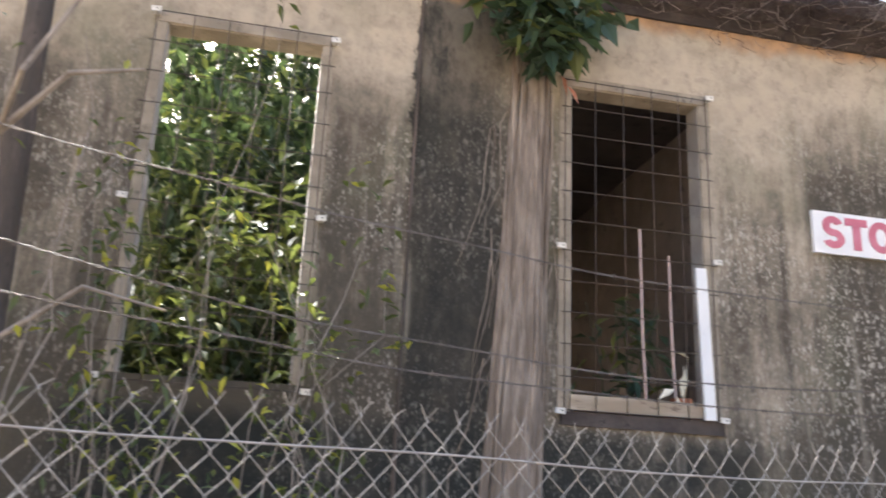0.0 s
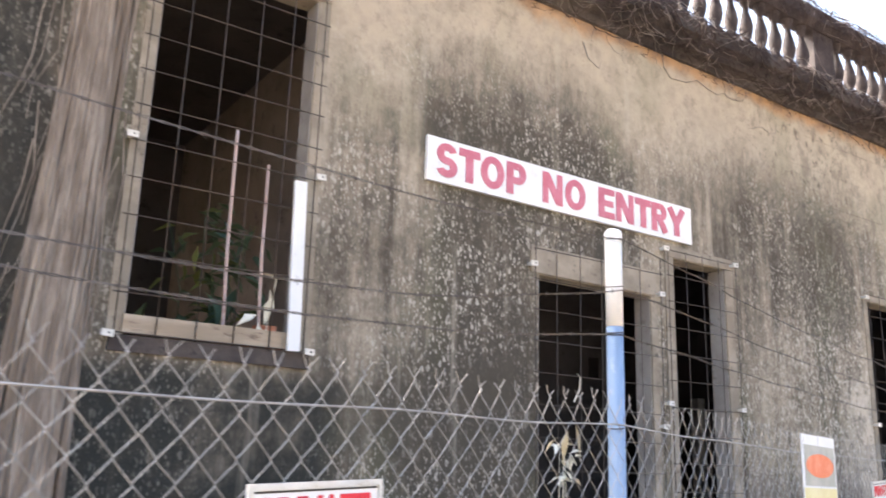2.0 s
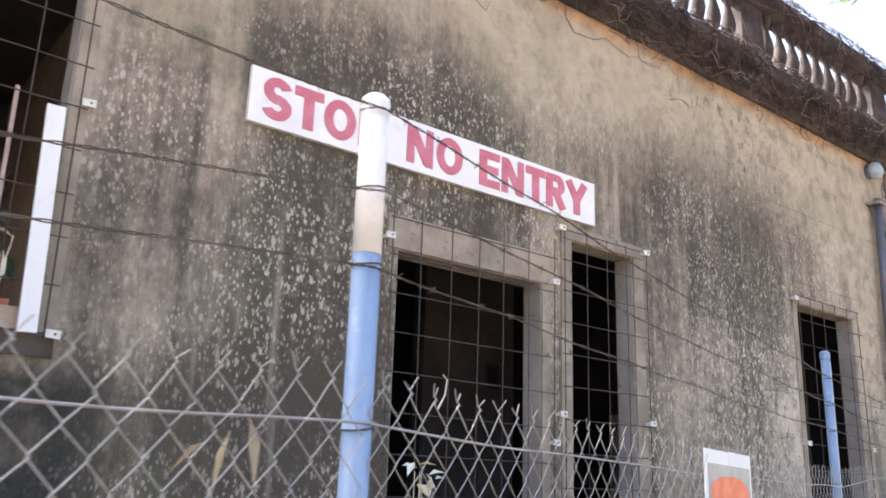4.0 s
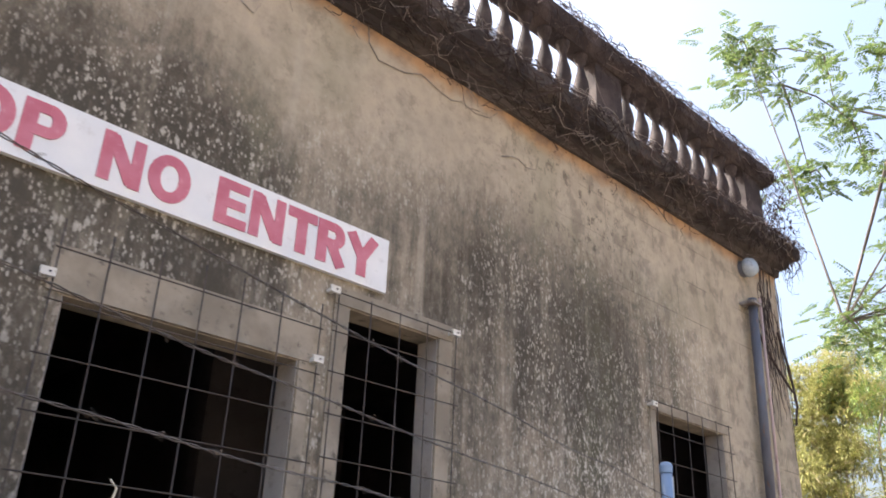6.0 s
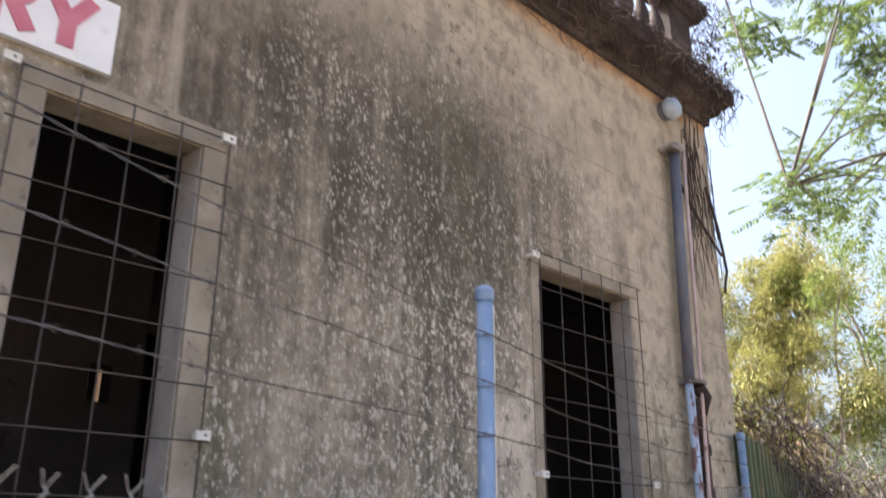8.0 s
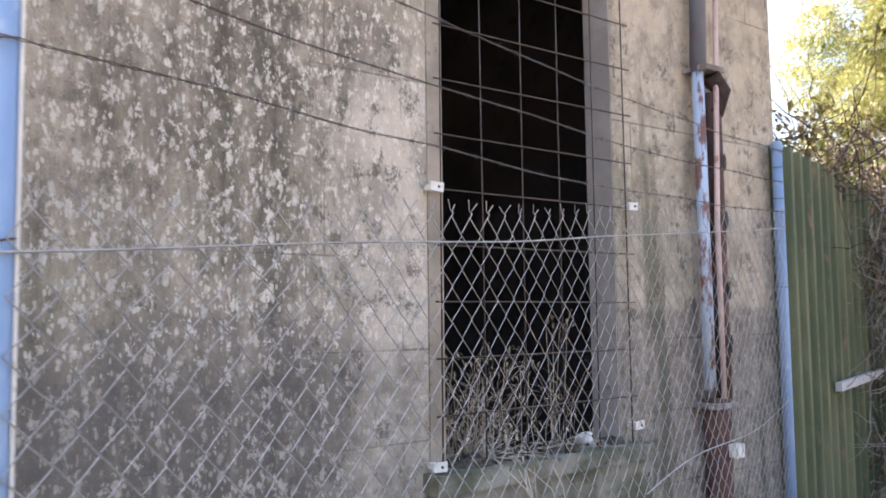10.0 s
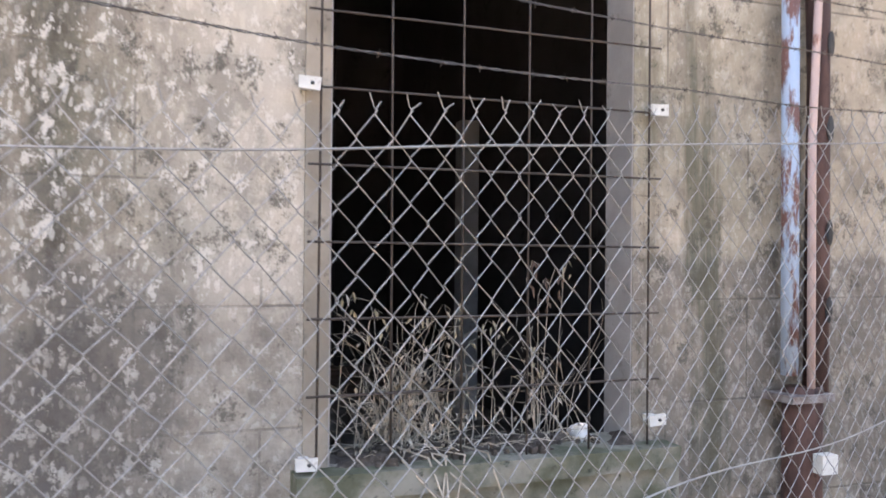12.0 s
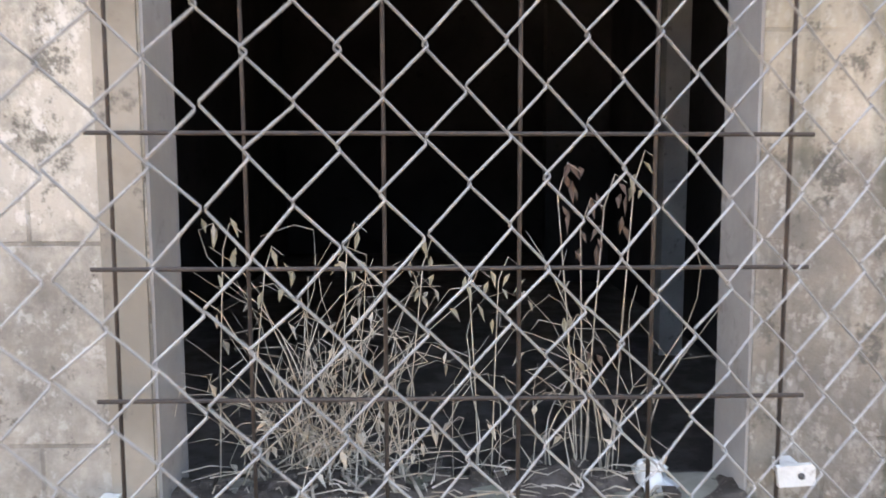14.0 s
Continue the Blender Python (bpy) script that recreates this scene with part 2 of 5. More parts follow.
    chip = n.math("MULTIPLY", n.math("MULTIPLY", chip, far), n.math("MULTIPLY", n.ramp(x, 9.0, 8.4, 0.4, 1.0), n.ramp(z, 3.3, 2.6)))
    colour = n.mix(n.math("MULTIPLY", chip, 0.88), colour, (0.64, 0.60, 0.53))
    drip = n.ramp(n.noise(1.0, 5, 0.65, n.scaled(5.5, 5.5, 0.6, (4, 2, 7))), 0.52, 0.66)
    drip = n.math("MULTIPLY", drip, n.math("MULTIPLY", n.ramp(x, 9.3, 9.7), n.ramp(z, 3.2, 1.6, 0.3, 0.85)))
    colour = n.mix(drip, colour, (0.10, 0.098, 0.068))
    # darker, uneven band along the lower wall
    low_band = n.math("MULTIPLY", n.ramp(wavy, 1.58, 1.40), n.math("MULTIPLY", n.ramp(x, 5.6, 6.4), n.ramp(x, 8.7, 8.3, 0.25, 1.0)))
    low_band = n.math("MULTIPLY", low_band, n.ramp(n.noise(7, 6, 0.7), 0.3, 0.62, 0.80, 0.30))
    colour = n.mix(low_band, colour, (0.120, 0.108, 0.095))
    colour = n.mix(n.math("MULTIPLY", n.math("MULTIPLY", chip, low_band), 0.7), colour, (0.46, 0.43, 0.375))
    # pale run-off streaks
    run = n.ramp(n.noise(1.0, 3, 0.5, n.scaled(7, 7, 0.45, (2, 0, 9))), 0.60, 0.72)
    colour = n.mix(n.math("MULTIPLY", run, 0.35), colour, (0.44, 0.40, 0.33))
    # rust under the cornice
    lip = n.math("ADD", z, n.math("MULTIPLY", n.noise(2.2, 5, 0.7), 0.30))
    rust = n.ramp(lip, 4.90, 5.02)
    colour = n.mix(n.math("MULTIPLY", rust, 0.62), colour, n.mix(n.ramp(n.noise(8, 4), 0.35, 0.7), (0.50, 0.27, 0.11), (0.22, 0.11, 0.06)))
    # faint block joints telegraphing through the plaster
    br = n.t.nodes.new("ShaderNodeTexBrick")
    sep = n.t.nodes.new("ShaderNodeSeparateXYZ")
    com = n.t.nodes.new("ShaderNodeCombineXYZ")
    n.link(n.pos, sep.inputs[0])
    n.link(sep.outputs[0], com.inputs[0])
    n.link(n.math("SUBTRACT", sep.outputs[2], 0.2), com.inputs[1])
    n.link(com.outputs[0], br.inputs[0])
    br.inputs["Scale"].default_value, br.inputs["Brick Width"].default_value, br.inputs["Row Height"].default_value = 1.0, 0.62, 0.32
    br.inputs["Mortar Size"].default_value, br.inputs["Mortar Smooth"].default_value = 0.004, 0.3
    joint = n.math("MULTIPLY", br.outputs["Fac"], n.math("MULTIPLY", n.ramp(x, 6.8, 8.6), n.ramp(n.noise(1.9, 3), 0.42, 0.58)))
    colour = n.mix(n.math("MULTIPLY", joint, 0.6), colour, (0.10, 0.09, 0.075))
    height = n.math("ADD", n.noise(28, 8, 0.7), n.math("MULTIPLY", n.noise(4, 3), 1.2))
    height = n.math("SUBTRACT", height, joint)
    n.bump(height, 0.55, 0.012)
    return n.done(colour, 0.93, 0, 0.15)


def worn(name, a, b, c, scale=5.0, rough=0.8, metal=0.0, bump=0.4, stretch=(1, 1, 1), spread=(0.4, 0.65), shift=0.0, spec=0.3):
    """Two tones broken by large patches and fine grain, and a third in worn spots."""
    n = Nodes(name)
    at = n.scaled(*stretch)
    colour = n.mix(n.ramp(n.noise(scale, 5, 0.6, at), *spread), a, b)
    colour = n.mix(n.ramp(n.noise(scale * 5, 5, 0.7, at), 0.56, 0.72), colour, c)
    if shift:
        colour = n.mix(n.math("MULTIPLY", n.random(), shift), colour, b)
    n.bump(n.noise(scale * 9, 6, 0.7, at), bump, 0.006)
    return n.done(colour, rough, metal, spec)


def leafy(name, a, b, c, through=0.35, glow=(0.45, 0.5, 0.08), part_glow=0.35):
    """Leaves that vary from one to the next, and let light through."""
    n = Nodes(name)
    r = n.random(island=True)
    colour = n.mix(n.ramp(r, 0.1, 0.75), a, b)
    colour = n.mix(n.ramp(n.math("FRACT", n.math("MULTIPLY", r, 17.3)), 0.78, 0.92), colour, c)
    n.done(colour, 0.5, 0, 0.35)
    tr = n.t.nodes.new("ShaderNodeBsdfTranslucent")
    n.link(n.mix(part_glow, colour, glow), tr.inputs[0])
    mx = n.t.nodes.new("ShaderNodeMixShader")
    mx.inputs[0].default_value = through
    n.link(n.b.outputs[0], mx.inputs[1])
    n.link(tr.outputs[0], mx.inputs[2])
    n.link(mx.outputs[0], n.t.nodes["Material Output"].inputs[0])
    return n.mat


PLASTER = facade_plaster()
REVEAL = worn("reveal_plaster", (0.30, 0.28, 0.26), (0.38, 0.36, 0.335), (0.22, 0.20, 0.18), 3.0, 0.9)
SURROUND = worn("surround_plaster", (0.25, 0.22, 0.175), (0.37, 0.325, 0.26), (0.13, 0.115, 0.095), 3.5, 0.92)
INNER = worn("inner_plaster", (0.17, 0.14, 0.12), (0.24, 0.205, 0.18), (0.09, 0.078, 0.072), 1.2, 0.95)
# inner plaster and ceiling with the rooms' shade put into the colour
SHADEINNER = worn("shade_inner_plaster", (0.055, 0.052, 0.055), (0.085, 0.080, 0.082), (0.035, 0.033, 0.035), 1.2, 0.95)
CEIL = worn("shade_ceiling", (0.05, 0.045, 0.045), (0.08, 0.07, 0.065), (0.03, 0.03, 0.03), 1.5, 0.95)
CORNICE = worn("cornice_stone", (0.05, 0.043, 0.042), (0.10, 0.086, 0.078), (0.03, 0.027, 0.027), 2.4, 0.95, bump=0.8)
BALUSTER = worn("balustrade_stone", (0.042, 0.034, 0.035), (0.082, 0.066, 0.064), (0.025, 0.026, 0.026), 5, 0.95, bump=0.8)
MOSS = worn("mossy_sill", (0.11, 0.115, 0.075), (0.30, 0.285, 0.235), (0.05, 0.055, 0.04), 4.5, 0.95, bump=0.7)
MESHWIRE = worn("rusty_mesh_wire", (0.060, 0.050, 0.045), (0.10, 0.082, 0.070), (0.13, 0.075, 0.05), 8, 0.75, 0.15)
GALV = worn("galvanised_wire", (0.30, 0.29, 0.275), (0.42, 0.41, 0.39), (0.24, 0.22, 0.20), 14, 0.5, 0.4)
BARB = worn("barbed_wire_steel", (0.085, 0.076, 0.070), (0.16, 0.145, 0.135), (0.11, 0.07, 0.05), 10, 0.7, 0.3)
CLIP = worn("white_clip", (0.62, 0.61, 0.57), (0.72, 0.71, 0.67), (0.40, 0.36, 0.30), 12, 0.6)
BLUE = worn("blue_post_paint", (0.18, 0.265, 0.41), (0.23, 0.32, 0.47), (0.34, 0.40, 0.50), 6, 0.45, stretch=(1, 1, 0.4), bump=0.15)
WHITE = worn("white_post_top", (0.70, 0.71, 0.71), (0.78, 0.79, 0.80), (0.60, 0.62, 0.64), 5, 0.5, bump=0.15)
SIGNWHITE = worn("sign_white_paint", (0.74, 0.76, 0.78), (0.80, 0.81, 0.82), (0.66, 0.67, 0.68), 3, 0.55, bump=0.12)
SIGNRED = worn("sign_red_paint", (0.49, 0.145, 0.20), (0.55, 0.20, 0.26), (0.62, 0.31, 0.36), 6, 0.55, bump=0.1)
PRINTRED = worn("print_red", (0.60, 0.03, 0.05), (0.66, 0.05, 0.07), (0.5, 0.06, 0.07), 6, 0.5, bump=0.05)
PRINTDARK = worn("print_dark", (0.03, 0.03, 0.03), (0.06, 0.06, 0.06), (0.1, 0.1, 0.1), 8, 0.6)
ORANGE = worn("poster_orange", (0.75, 0.22, 0.11), (0.80, 0.30, 0.18), (0.85, 0.45, 0.32), 12, 0.6, bump=0.05)
YELLOW = worn("poster_yellow", (0.72, 0.66, 0.36), (0.78, 0.73, 0.45), (0.65, 0.58, 0.32), 5, 0.6, bump=0.05)
GREY = worn("poster_grey", (0.40, 0.42, 0.38), (0.5, 0.5, 0.46), (0.35, 0.36, 0.33), 6, 0.6)
RUSTPIPE = worn("rusty_pipe", (0.075, 0.045, 0.040), (0.15, 0.088, 0.074), (0.03, 0.024, 0.022), 7, 0.7, 0.2, stretch=(1, 1, 0.45))
BLACKRUST = worn("black_rust", (0.030, 0.022, 0.020), (0.065, 0.042, 0.036), (0.02, 0.016, 0.015), 12, 0.9)
BLUEPIPE = worn("peeling_blue_pipe", (0.17, 0.09, 0.075), (0.38, 0.47, 0.60), (0.55, 0.58, 0.62), 9.0, 0.6, stretch=(2, 2, 0.6), spread=(0.42, 0.50))
STRAP = worn("rust_stained_strap", (0.16, 0.13, 0.12), (0.34, 0.32, 0.31), (0.13, 0.07, 0.05), 14, 0.75, 0.2)
PINKPIPE = worn("thin_pink_pipe", (0.46, 0.35, 0.32), (0.58, 0.46, 0.43), (0.24, 0.12, 0.09), 4, 0.65, stretch=(1, 1, 0.4))
DARKPIPE = worn("dark_pipe_paint", (0.10, 0.11, 0.14), (0.16, 0.17, 0.21), (0.20, 0.12, 0.09), 4, 0.55, stretch=(1, 1, 0.4))
WOOD = worn("grey_timber", (0.30, 0.245, 0.18), (0.42, 0.36, 0.28), (0.17, 0.13, 0.10), 6, 0.85, stretch=(0.25, 1, 1))
BRICKRED = worn("broken_brick", (0.38, 0.15, 0.09), (0.46, 0.22, 0.14), (0.22, 0.1, 0.07), 9, 0.9)
ROOT = worn("fig_root", (0.18, 0.148, 0.12), (0.33, 0.285, 0.24), (0.11, 0.09, 0.075), 4, 0.9, stretch=(4, 4, 0.6), bump=0.8)
BARK = worn("dark_bark", (0.07, 0.06, 0.052), (0.12, 0.10, 0.088), (0.04, 0.035, 0.03), 5, 0.95, stretch=(2, 2, 0.5), bump=0.9)
TWIG = worn("grey_twig", (0.20, 0.175, 0.15), (0.30, 0.27, 0.24), (0.12, 0.10, 0.09), 7, 0.9)
VINE = worn("dead_vine", (0.045, 0.033, 0.031), (0.085, 0.064, 0.060), (0.16, 0.135, 0.125), 3, 0.95)
PALEVINE = worn("pale_dead_vine", (0.20, 0.175, 0.16), (0.28, 0.25, 0.23), (0.12, 0.1, 0.09), 3, 0.95)
STRAW = worn("dry_straw", (0.34, 0.29, 0.22), (0.54, 0.48, 0.39), (0.26, 0.19, 0.14), 9, 0.9)
DRYLEAF = worn("dry_leaf", (0.29, 0.25, 0.17), (0.42, 0.37, 0.26), (0.34, 0.27, 0.15), 9, 0.85)
BROWNLEAF = worn("brown_dead_leaf", (0.13, 0.09, 0.07), (0.20, 0.145, 0.11), (0.14, 0.09, 0.06), 12, 0.9)
SOIL = worn("dark_soil", (0.075, 0.062, 0.052), (0.15, 0.125, 0.105), (0.24, 0.20, 0.16), 22, 0.98, bump=0.9)
PALELEAF = worn("bleached_leaf", (0.70, 0.66, 0.52), (0.78, 0.75, 0.64), (0.55, 0.48, 0.33), 9, 0.8)
FIGLEAF = leafy("fig_leaf", (0.030, 0.060, 0.040), (0.050, 0.090, 0.055), (0.12, 0.14, 0.04), 0.2)
SHRUBLEAF = leafy("shrub_leaf", (0.03, 0.052, 0.025), (0.07, 0.095, 0.035), (0.32, 0.33, 0.05), 0.25)
JUNGLE = leafy("backlit_leaf", (0.022, 0.045, 0.024), (0.05, 0.085, 0.04), (0.20, 0.24, 0.06), 0.3, (0.2, 0.26, 0.06), 0.3)
# darker leaf for the low thicket, its shade put into the colour
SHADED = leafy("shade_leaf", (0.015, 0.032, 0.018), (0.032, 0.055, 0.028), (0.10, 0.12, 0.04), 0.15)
LITPANEL = leafy("brown_lit_panel", (0.22, 0.15, 0.11), (0.22, 0.15, 0.11), (0.22, 0.15, 0.11), 0.2, (0.24, 0.16, 0.11))
PINNATE = leafy("pinnate_leaf", (0.035, 0.075, 0.028), (0.085, 0.14, 0.045), (0.19, 0.24, 0.08), 0.36, (0.26, 0.32, 0.09), 0.35)
FARLEAF = leafy("far_tree_leaf", (0.20, 0.21, 0.06), (0.32, 0.31, 0.11), (0.34, 0.28, 0.15), 0.28, (0.3, 0.31, 0.12), 0.3)
FARDARK = leafy("far_dark_leaf", (0.05, 0.09, 0.04), (0.11, 0.17, 0.05), (0.2, 0.25, 0.08), 0.35)
CREEPER = leafy("dry_creeper_leaf", (0.09, 0.065, 0.045), (0.16, 0.11, 0.065), (0.17, 0.19, 0.06), 0.15)
SHEET = worn("green_corrugated_sheet", (0.060, 0.080, 0.040), (0.125, 0.140, 0.075), (0.19, 0.13, 0.08), 2.5, 0.6, stretch=(1, 1, 0.3), bump=0.2)
PLASTIC = worn("white_plastic", (0.70, 0.70, 0.68), (0.78, 0.78, 0.76), (0.6, 0.6, 0.58), 9, 0.4)
LAMPGLASS = worn("frosted_lamp_bowl", (0.34, 0.41, 0.50), (0.46, 0.53, 0.61), (0.22, 0.25, 0.29), 7, 0.25)
EARTH = worn("dry_earth", (0.20, 0.155, 0.11), (0.28, 0.22, 0.155), (0.13, 0.11, 0.07), 0.8, 0.98, bump=0.8)
RUBBLE = worn("rubble_dust", (0.20, 0.18, 0.16), (0.32, 0.29, 0.26), (0.12, 0.1, 0.09), 6, 0.98, bump=0.9)
CONCRETE = worn("old_concrete", (0.42, 0.41, 0.41), (0.52, 0.51, 0.50), (0.22, 0.21, 0.2), 3, 0.9)

# ---- the setting ----
WALL, THICK, END = 4.84, 0.14, 10.76
TOP = 4.90
# openings of the facade: x0, x1, z0, z1
OPENINGS = {
    "garden": (-0.77, 0.17, 2.19, 4.31),
    "upper": (1.81, 2.72, 2.155, 4.285),
    "door": (4.47, 5.56, 0.12, 2.86),
    "narrow": (5.83, 6.44, 1.05, 3.19),
    "far": (8.55, 9.49, 1.05, 3.205),
}


def pierced_wall(x0, x1, z0, z1, y0, y1, holes):
    """An upright slab along x with rectangular holes through it."""
    s = Shape()
    xs = sorted({x0, x1, *[h[0] for h in holes], *[h[1] for h in holes]})
    zs = sorted({z0, z1, *[h[2] for h in holes], *[h[3] for h in holes]})
    def full(i, j):
        if not (0 <= i < len(xs) - 1 and 0 <= j < len(zs) - 1):
            return False
        cx, cz = (xs[i] + xs[i + 1]) / 2, (zs[j] + zs[j + 1]) / 2
        return not any(h[0] < cx < h[1] and h[2] < cz < h[3] for h in holes)
    def face(*pts):
        n = len(s.v)
        s.v.extend(pts)
        s.f.append(tuple(range(n, n + 4)))
    for i in range(len(xs) - 1):
        for j in range(len(zs) - 1):
            if not full(i, j):
                continue
            a, b, c, d = xs[i], xs[i + 1], zs[j], zs[j + 1]
            face((a, y0, c), (b, y0, c), (b, y0, d), (a, y0, d))
            face((b, y1, c), (a, y1, c), (a, y1, d), (b, y1, d))
            if not full(i - 1, j):
                face((a, y1, c), (a, y0, c), (a, y0, d), (a, y1, d))
            if not full(i + 1, j):
                face((b, y0, c), (b, y1, c), (b, y1, d), (b, y0, d))
            if not full(i, j - 1):
                face((a, y1, c), (b, y1, c), (b, y0, c), (a, y0, c))
            if not full(i, j + 1):
                face((a, y0, d), (b, y0, d), (b, y1, d), (a, y1, d))
    return s


# ground: one sheet to the horizon
g = Shape()
g.v, g.f = [(-900, -900, 0), (900, -900, 0), (900, 900, 0), (-900, 900, 0)], [(0, 1, 2, 3)]
solid("ground", g, EARTH, "bare dry brown earth around the ruin", "ground", "structure")

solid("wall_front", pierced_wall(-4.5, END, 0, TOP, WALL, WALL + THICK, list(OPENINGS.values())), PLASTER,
      "tan plastered facade, blackened with mould and flecked with white, tree shade painted below the left windows", "wall", "structure")
solid("wall_east", pierced_wall(WALL + THICK, 13.4, 0, TOP, -END, -END + THICK, []), PLASTER, "mouldy plastered side wall of the ruin", "wall", "structure")
east = bpy.data.objects["wall_east"]
east.matrix_world = pose(0, 0, 0, 0, 0, 90)
solid("wall_back", pierced_wall(1.4, END - THICK, 0, TOP, 13.16, 13.4, [(9.12, 10.28, 3.46, 4.2)]), SHADEINNER, "inner back wall, room shade put into its dark colour", "wall", "structure")
# the garden room has lost its roof: a partition with a wide breach lets its daylight into the next room
solid("wall_partition_1", pierced_wall(WALL + THICK, 13.16, 0, TOP, -1.62, -1.4, [(6.4, 8.2, 0.9, 3.3)]), INNER, "brown inner partition wall with a breach", "wall", "structure").matrix_world = pose(0, 0, 0, 0, 0, 90)
solid("wall_partition_2", pierced_wall(WALL + THICK, 13.16, 0, TOP, -3.25, -3.05, []), INNER, "reddish brown inner wall with peeling paint", "wall", "structure").matrix_world = pose(0, 0, 0, 0, 0, 90)
# stub added to keep the bright back opening out of the doorway's view
solid("wall_partition_3", pierced_wall(8.4, 13.16, 0, TOP, -7.4, -7.2, []), SHADEINNER, "added inner wall stub, room shade in its dark colour", "wall", "structure").matrix_world = pose(0, 0, 0, 0, 0, 90)
solid("wall_inner_back", pierced_wall(1.62, 3.05, 0, TOP, 8.4, 8.6, []), SHADEINNER, "dark inner wall", "wall", "structure")
solid("wall_inner_room", pierced_wall(6.3, 7.35, 0.45, 4.5, 7.0, 7.14, [(7.02, 7.16, 2.50, 2.72)]), SHADEINNER, "inner wall darkened for room shade, with a small broken hole", "wall", "structure")
# stub added in the path of the sun streak from the back opening
solid("wall_sun_block", Shape().box((10.02, 11.0, 0.45), (10.58, 11.2, 4.5)), SHADEINNER, "added stub of inner wall that blocks a sun streak", "wall", "structure")
# dark sheet added over the end wall's inner face to deepen the shade
solid("wall_east_lining", Shape().box((END - THICK - 0.03, WALL + THICK + 0.01, 0.45), (END - THICK - 0.004, 13.15, 4.5)), SHADEINNER, "added inner face of the end wall, room shade in its colour", "wall", "structure")
solid("floor", Shape().box((1.4, WALL + THICK, 0.0), (END - THICK, 13.16, 0.45)), RUBBLE, "raised floor strewn with rubble and dust", "floor", "structure")
solid("ceiling", Shape().box((1.62, WALL + THICK, 4.5), (END - THICK, 13.16, 4.62)), CEIL, "black ceiling, room shade put into its colour", "ceiling", "structure")
solid("roof", Shape().box((1.4, WALL + THICK, 4.91), (END - THICK, 13.4, 5.2)), CORNICE, "flat roof slab behind the balustrade", "roof", "structure")

# ---- cornice and balustrade ----
def swept(profile, x0, back):
    """A moulding of (projection, height) points along the facade, turning the corner and running back."""
    s, k = Shape(), len(profile)
    steps = [x0 + (END - x0) * i / 24 for i in range(24)]
    for x in steps:
        s.v += [(x, WALL - p, z) for p, z in profile]
    s.v += [(END + p, WALL - p, z) for p, z in profile]
    s.v += [(END + p, back, z) for p, z in profile]
    rings = len(steps) + 2
    for i in range(rings - 1):
        for j in range(k):
            a, b = i * k + j, i * k + (j + 1) % k
            s.f.append((a, b, b + k, a + k))
    s.f += [tuple(range(k)), tuple(reversed(range((rings - 1) * k, rings * k)))]
    return s


parapet = thing("balustrade", "dark weathered stone balustrade overgrown with dead vines", "balustrade", (0, 0, 0), kind="structure")
CORN = [(-0.1, 4.90), (0.03, 4.90), (0.04, 4.96), (0.10, 4.99), (0.12, 5.05), (0.19, 5.08), (0.20, 5.19), (0.16, 5.22), (-0.1, 5.22)]
part("cornice", swept(CORN, -4.5, 13.4).rough(0.012, 5), CORNICE, parapet, "black-stained moulded cornice")
part("plinth", swept([(-0.10, 5.22), (0.03, 5.22), (0.03, 5.32), (0.01, 5.37), (-0.10, 5.37)], -4.5, 13.4).rough(0.010, 6), BALUSTER, parapet)
part("rail", swept([(-0.12, 5.86), (0.04, 5.86), (0.09, 5.93), (0.10, 6.03), (0.04, 6.10), (-0.10, 6.10)], -4.5, 13.4).rough(0.014, 6), BALUSTER, parapet)
RINGS = [(0.056, 5.365), (0.056, 5.40), (0.030, 5.42), (0.052, 5.48), (0.064, 5.54), (0.056, 5.61), (0.031, 5.71), (0.026, 5.77), (0.044, 5.79), (0.046, 5.82), (0.056, 5.84), (0.056, 5.875)]
urn = Shape().lathe(RINGS, sides=10).mesh("baluster", BALUSTER, True)
PEDESTALS = [10.50, 8.16, 5.82, 3.48, 1.14, -1.2]
for x in PEDESTALS:
    part("pedestal", Shape().box((x - 0.17, WALL - 0.02, 5.365), (x + 0.17, WALL + 0.11, 5.885)).rough(0.01, 7), BALUSTER, parapet)
for a, b in zip(PEDESTALS[1:], PEDESTALS):
    for i in range(9):
        x = a + 0.19 + (b - a - 0.38) * (i + 0.5) / 9
        part("baluster", urn, BALUSTER, parapet, m=pose(x, WALL + 0.03, 0, 0, 0, 37 * i))
for y in (5.6, 6.9, 8.2, 9.5):
    part("pedestal", Shape().box((END - 0.11, y + 1.0, 5.365), (END + 0.02, y + 1.3, 5.885)), BALUSTER, parapet)
    for i in range(5):
        part("baluster", urn, BALUSTER, parapet, m=pose(END - 0.03, y - 0.1 + 0.22 * i, 0))

# dead creeper draped over balustrade and cornice
OUTLINE = [(0.12, 6.12), (-0.02, 6.13), (-0.12, 6.05), (-0.12, 5.93), (-0.06, 5.86), (-0.03, 5.66), (-0.03, 5.46), (-0.05, 5.36), (-0.06, 5.25), (-0.21, 5.22),
           (-0.23, 5.12), (-0.16, 5.04), (-0.12, 4.97), (-0.05, 4.92), (-0.03, 4.84)]


def on_outline(s):
    s = min(max(s, 0), len(OUTLINE) - 1.001)
    i = int(s)
    f = s - i
    return tuple(OUTLINE[i][k] * (1 - f) + OUTLINE[i + 1][k] * f for k in (0, 1))


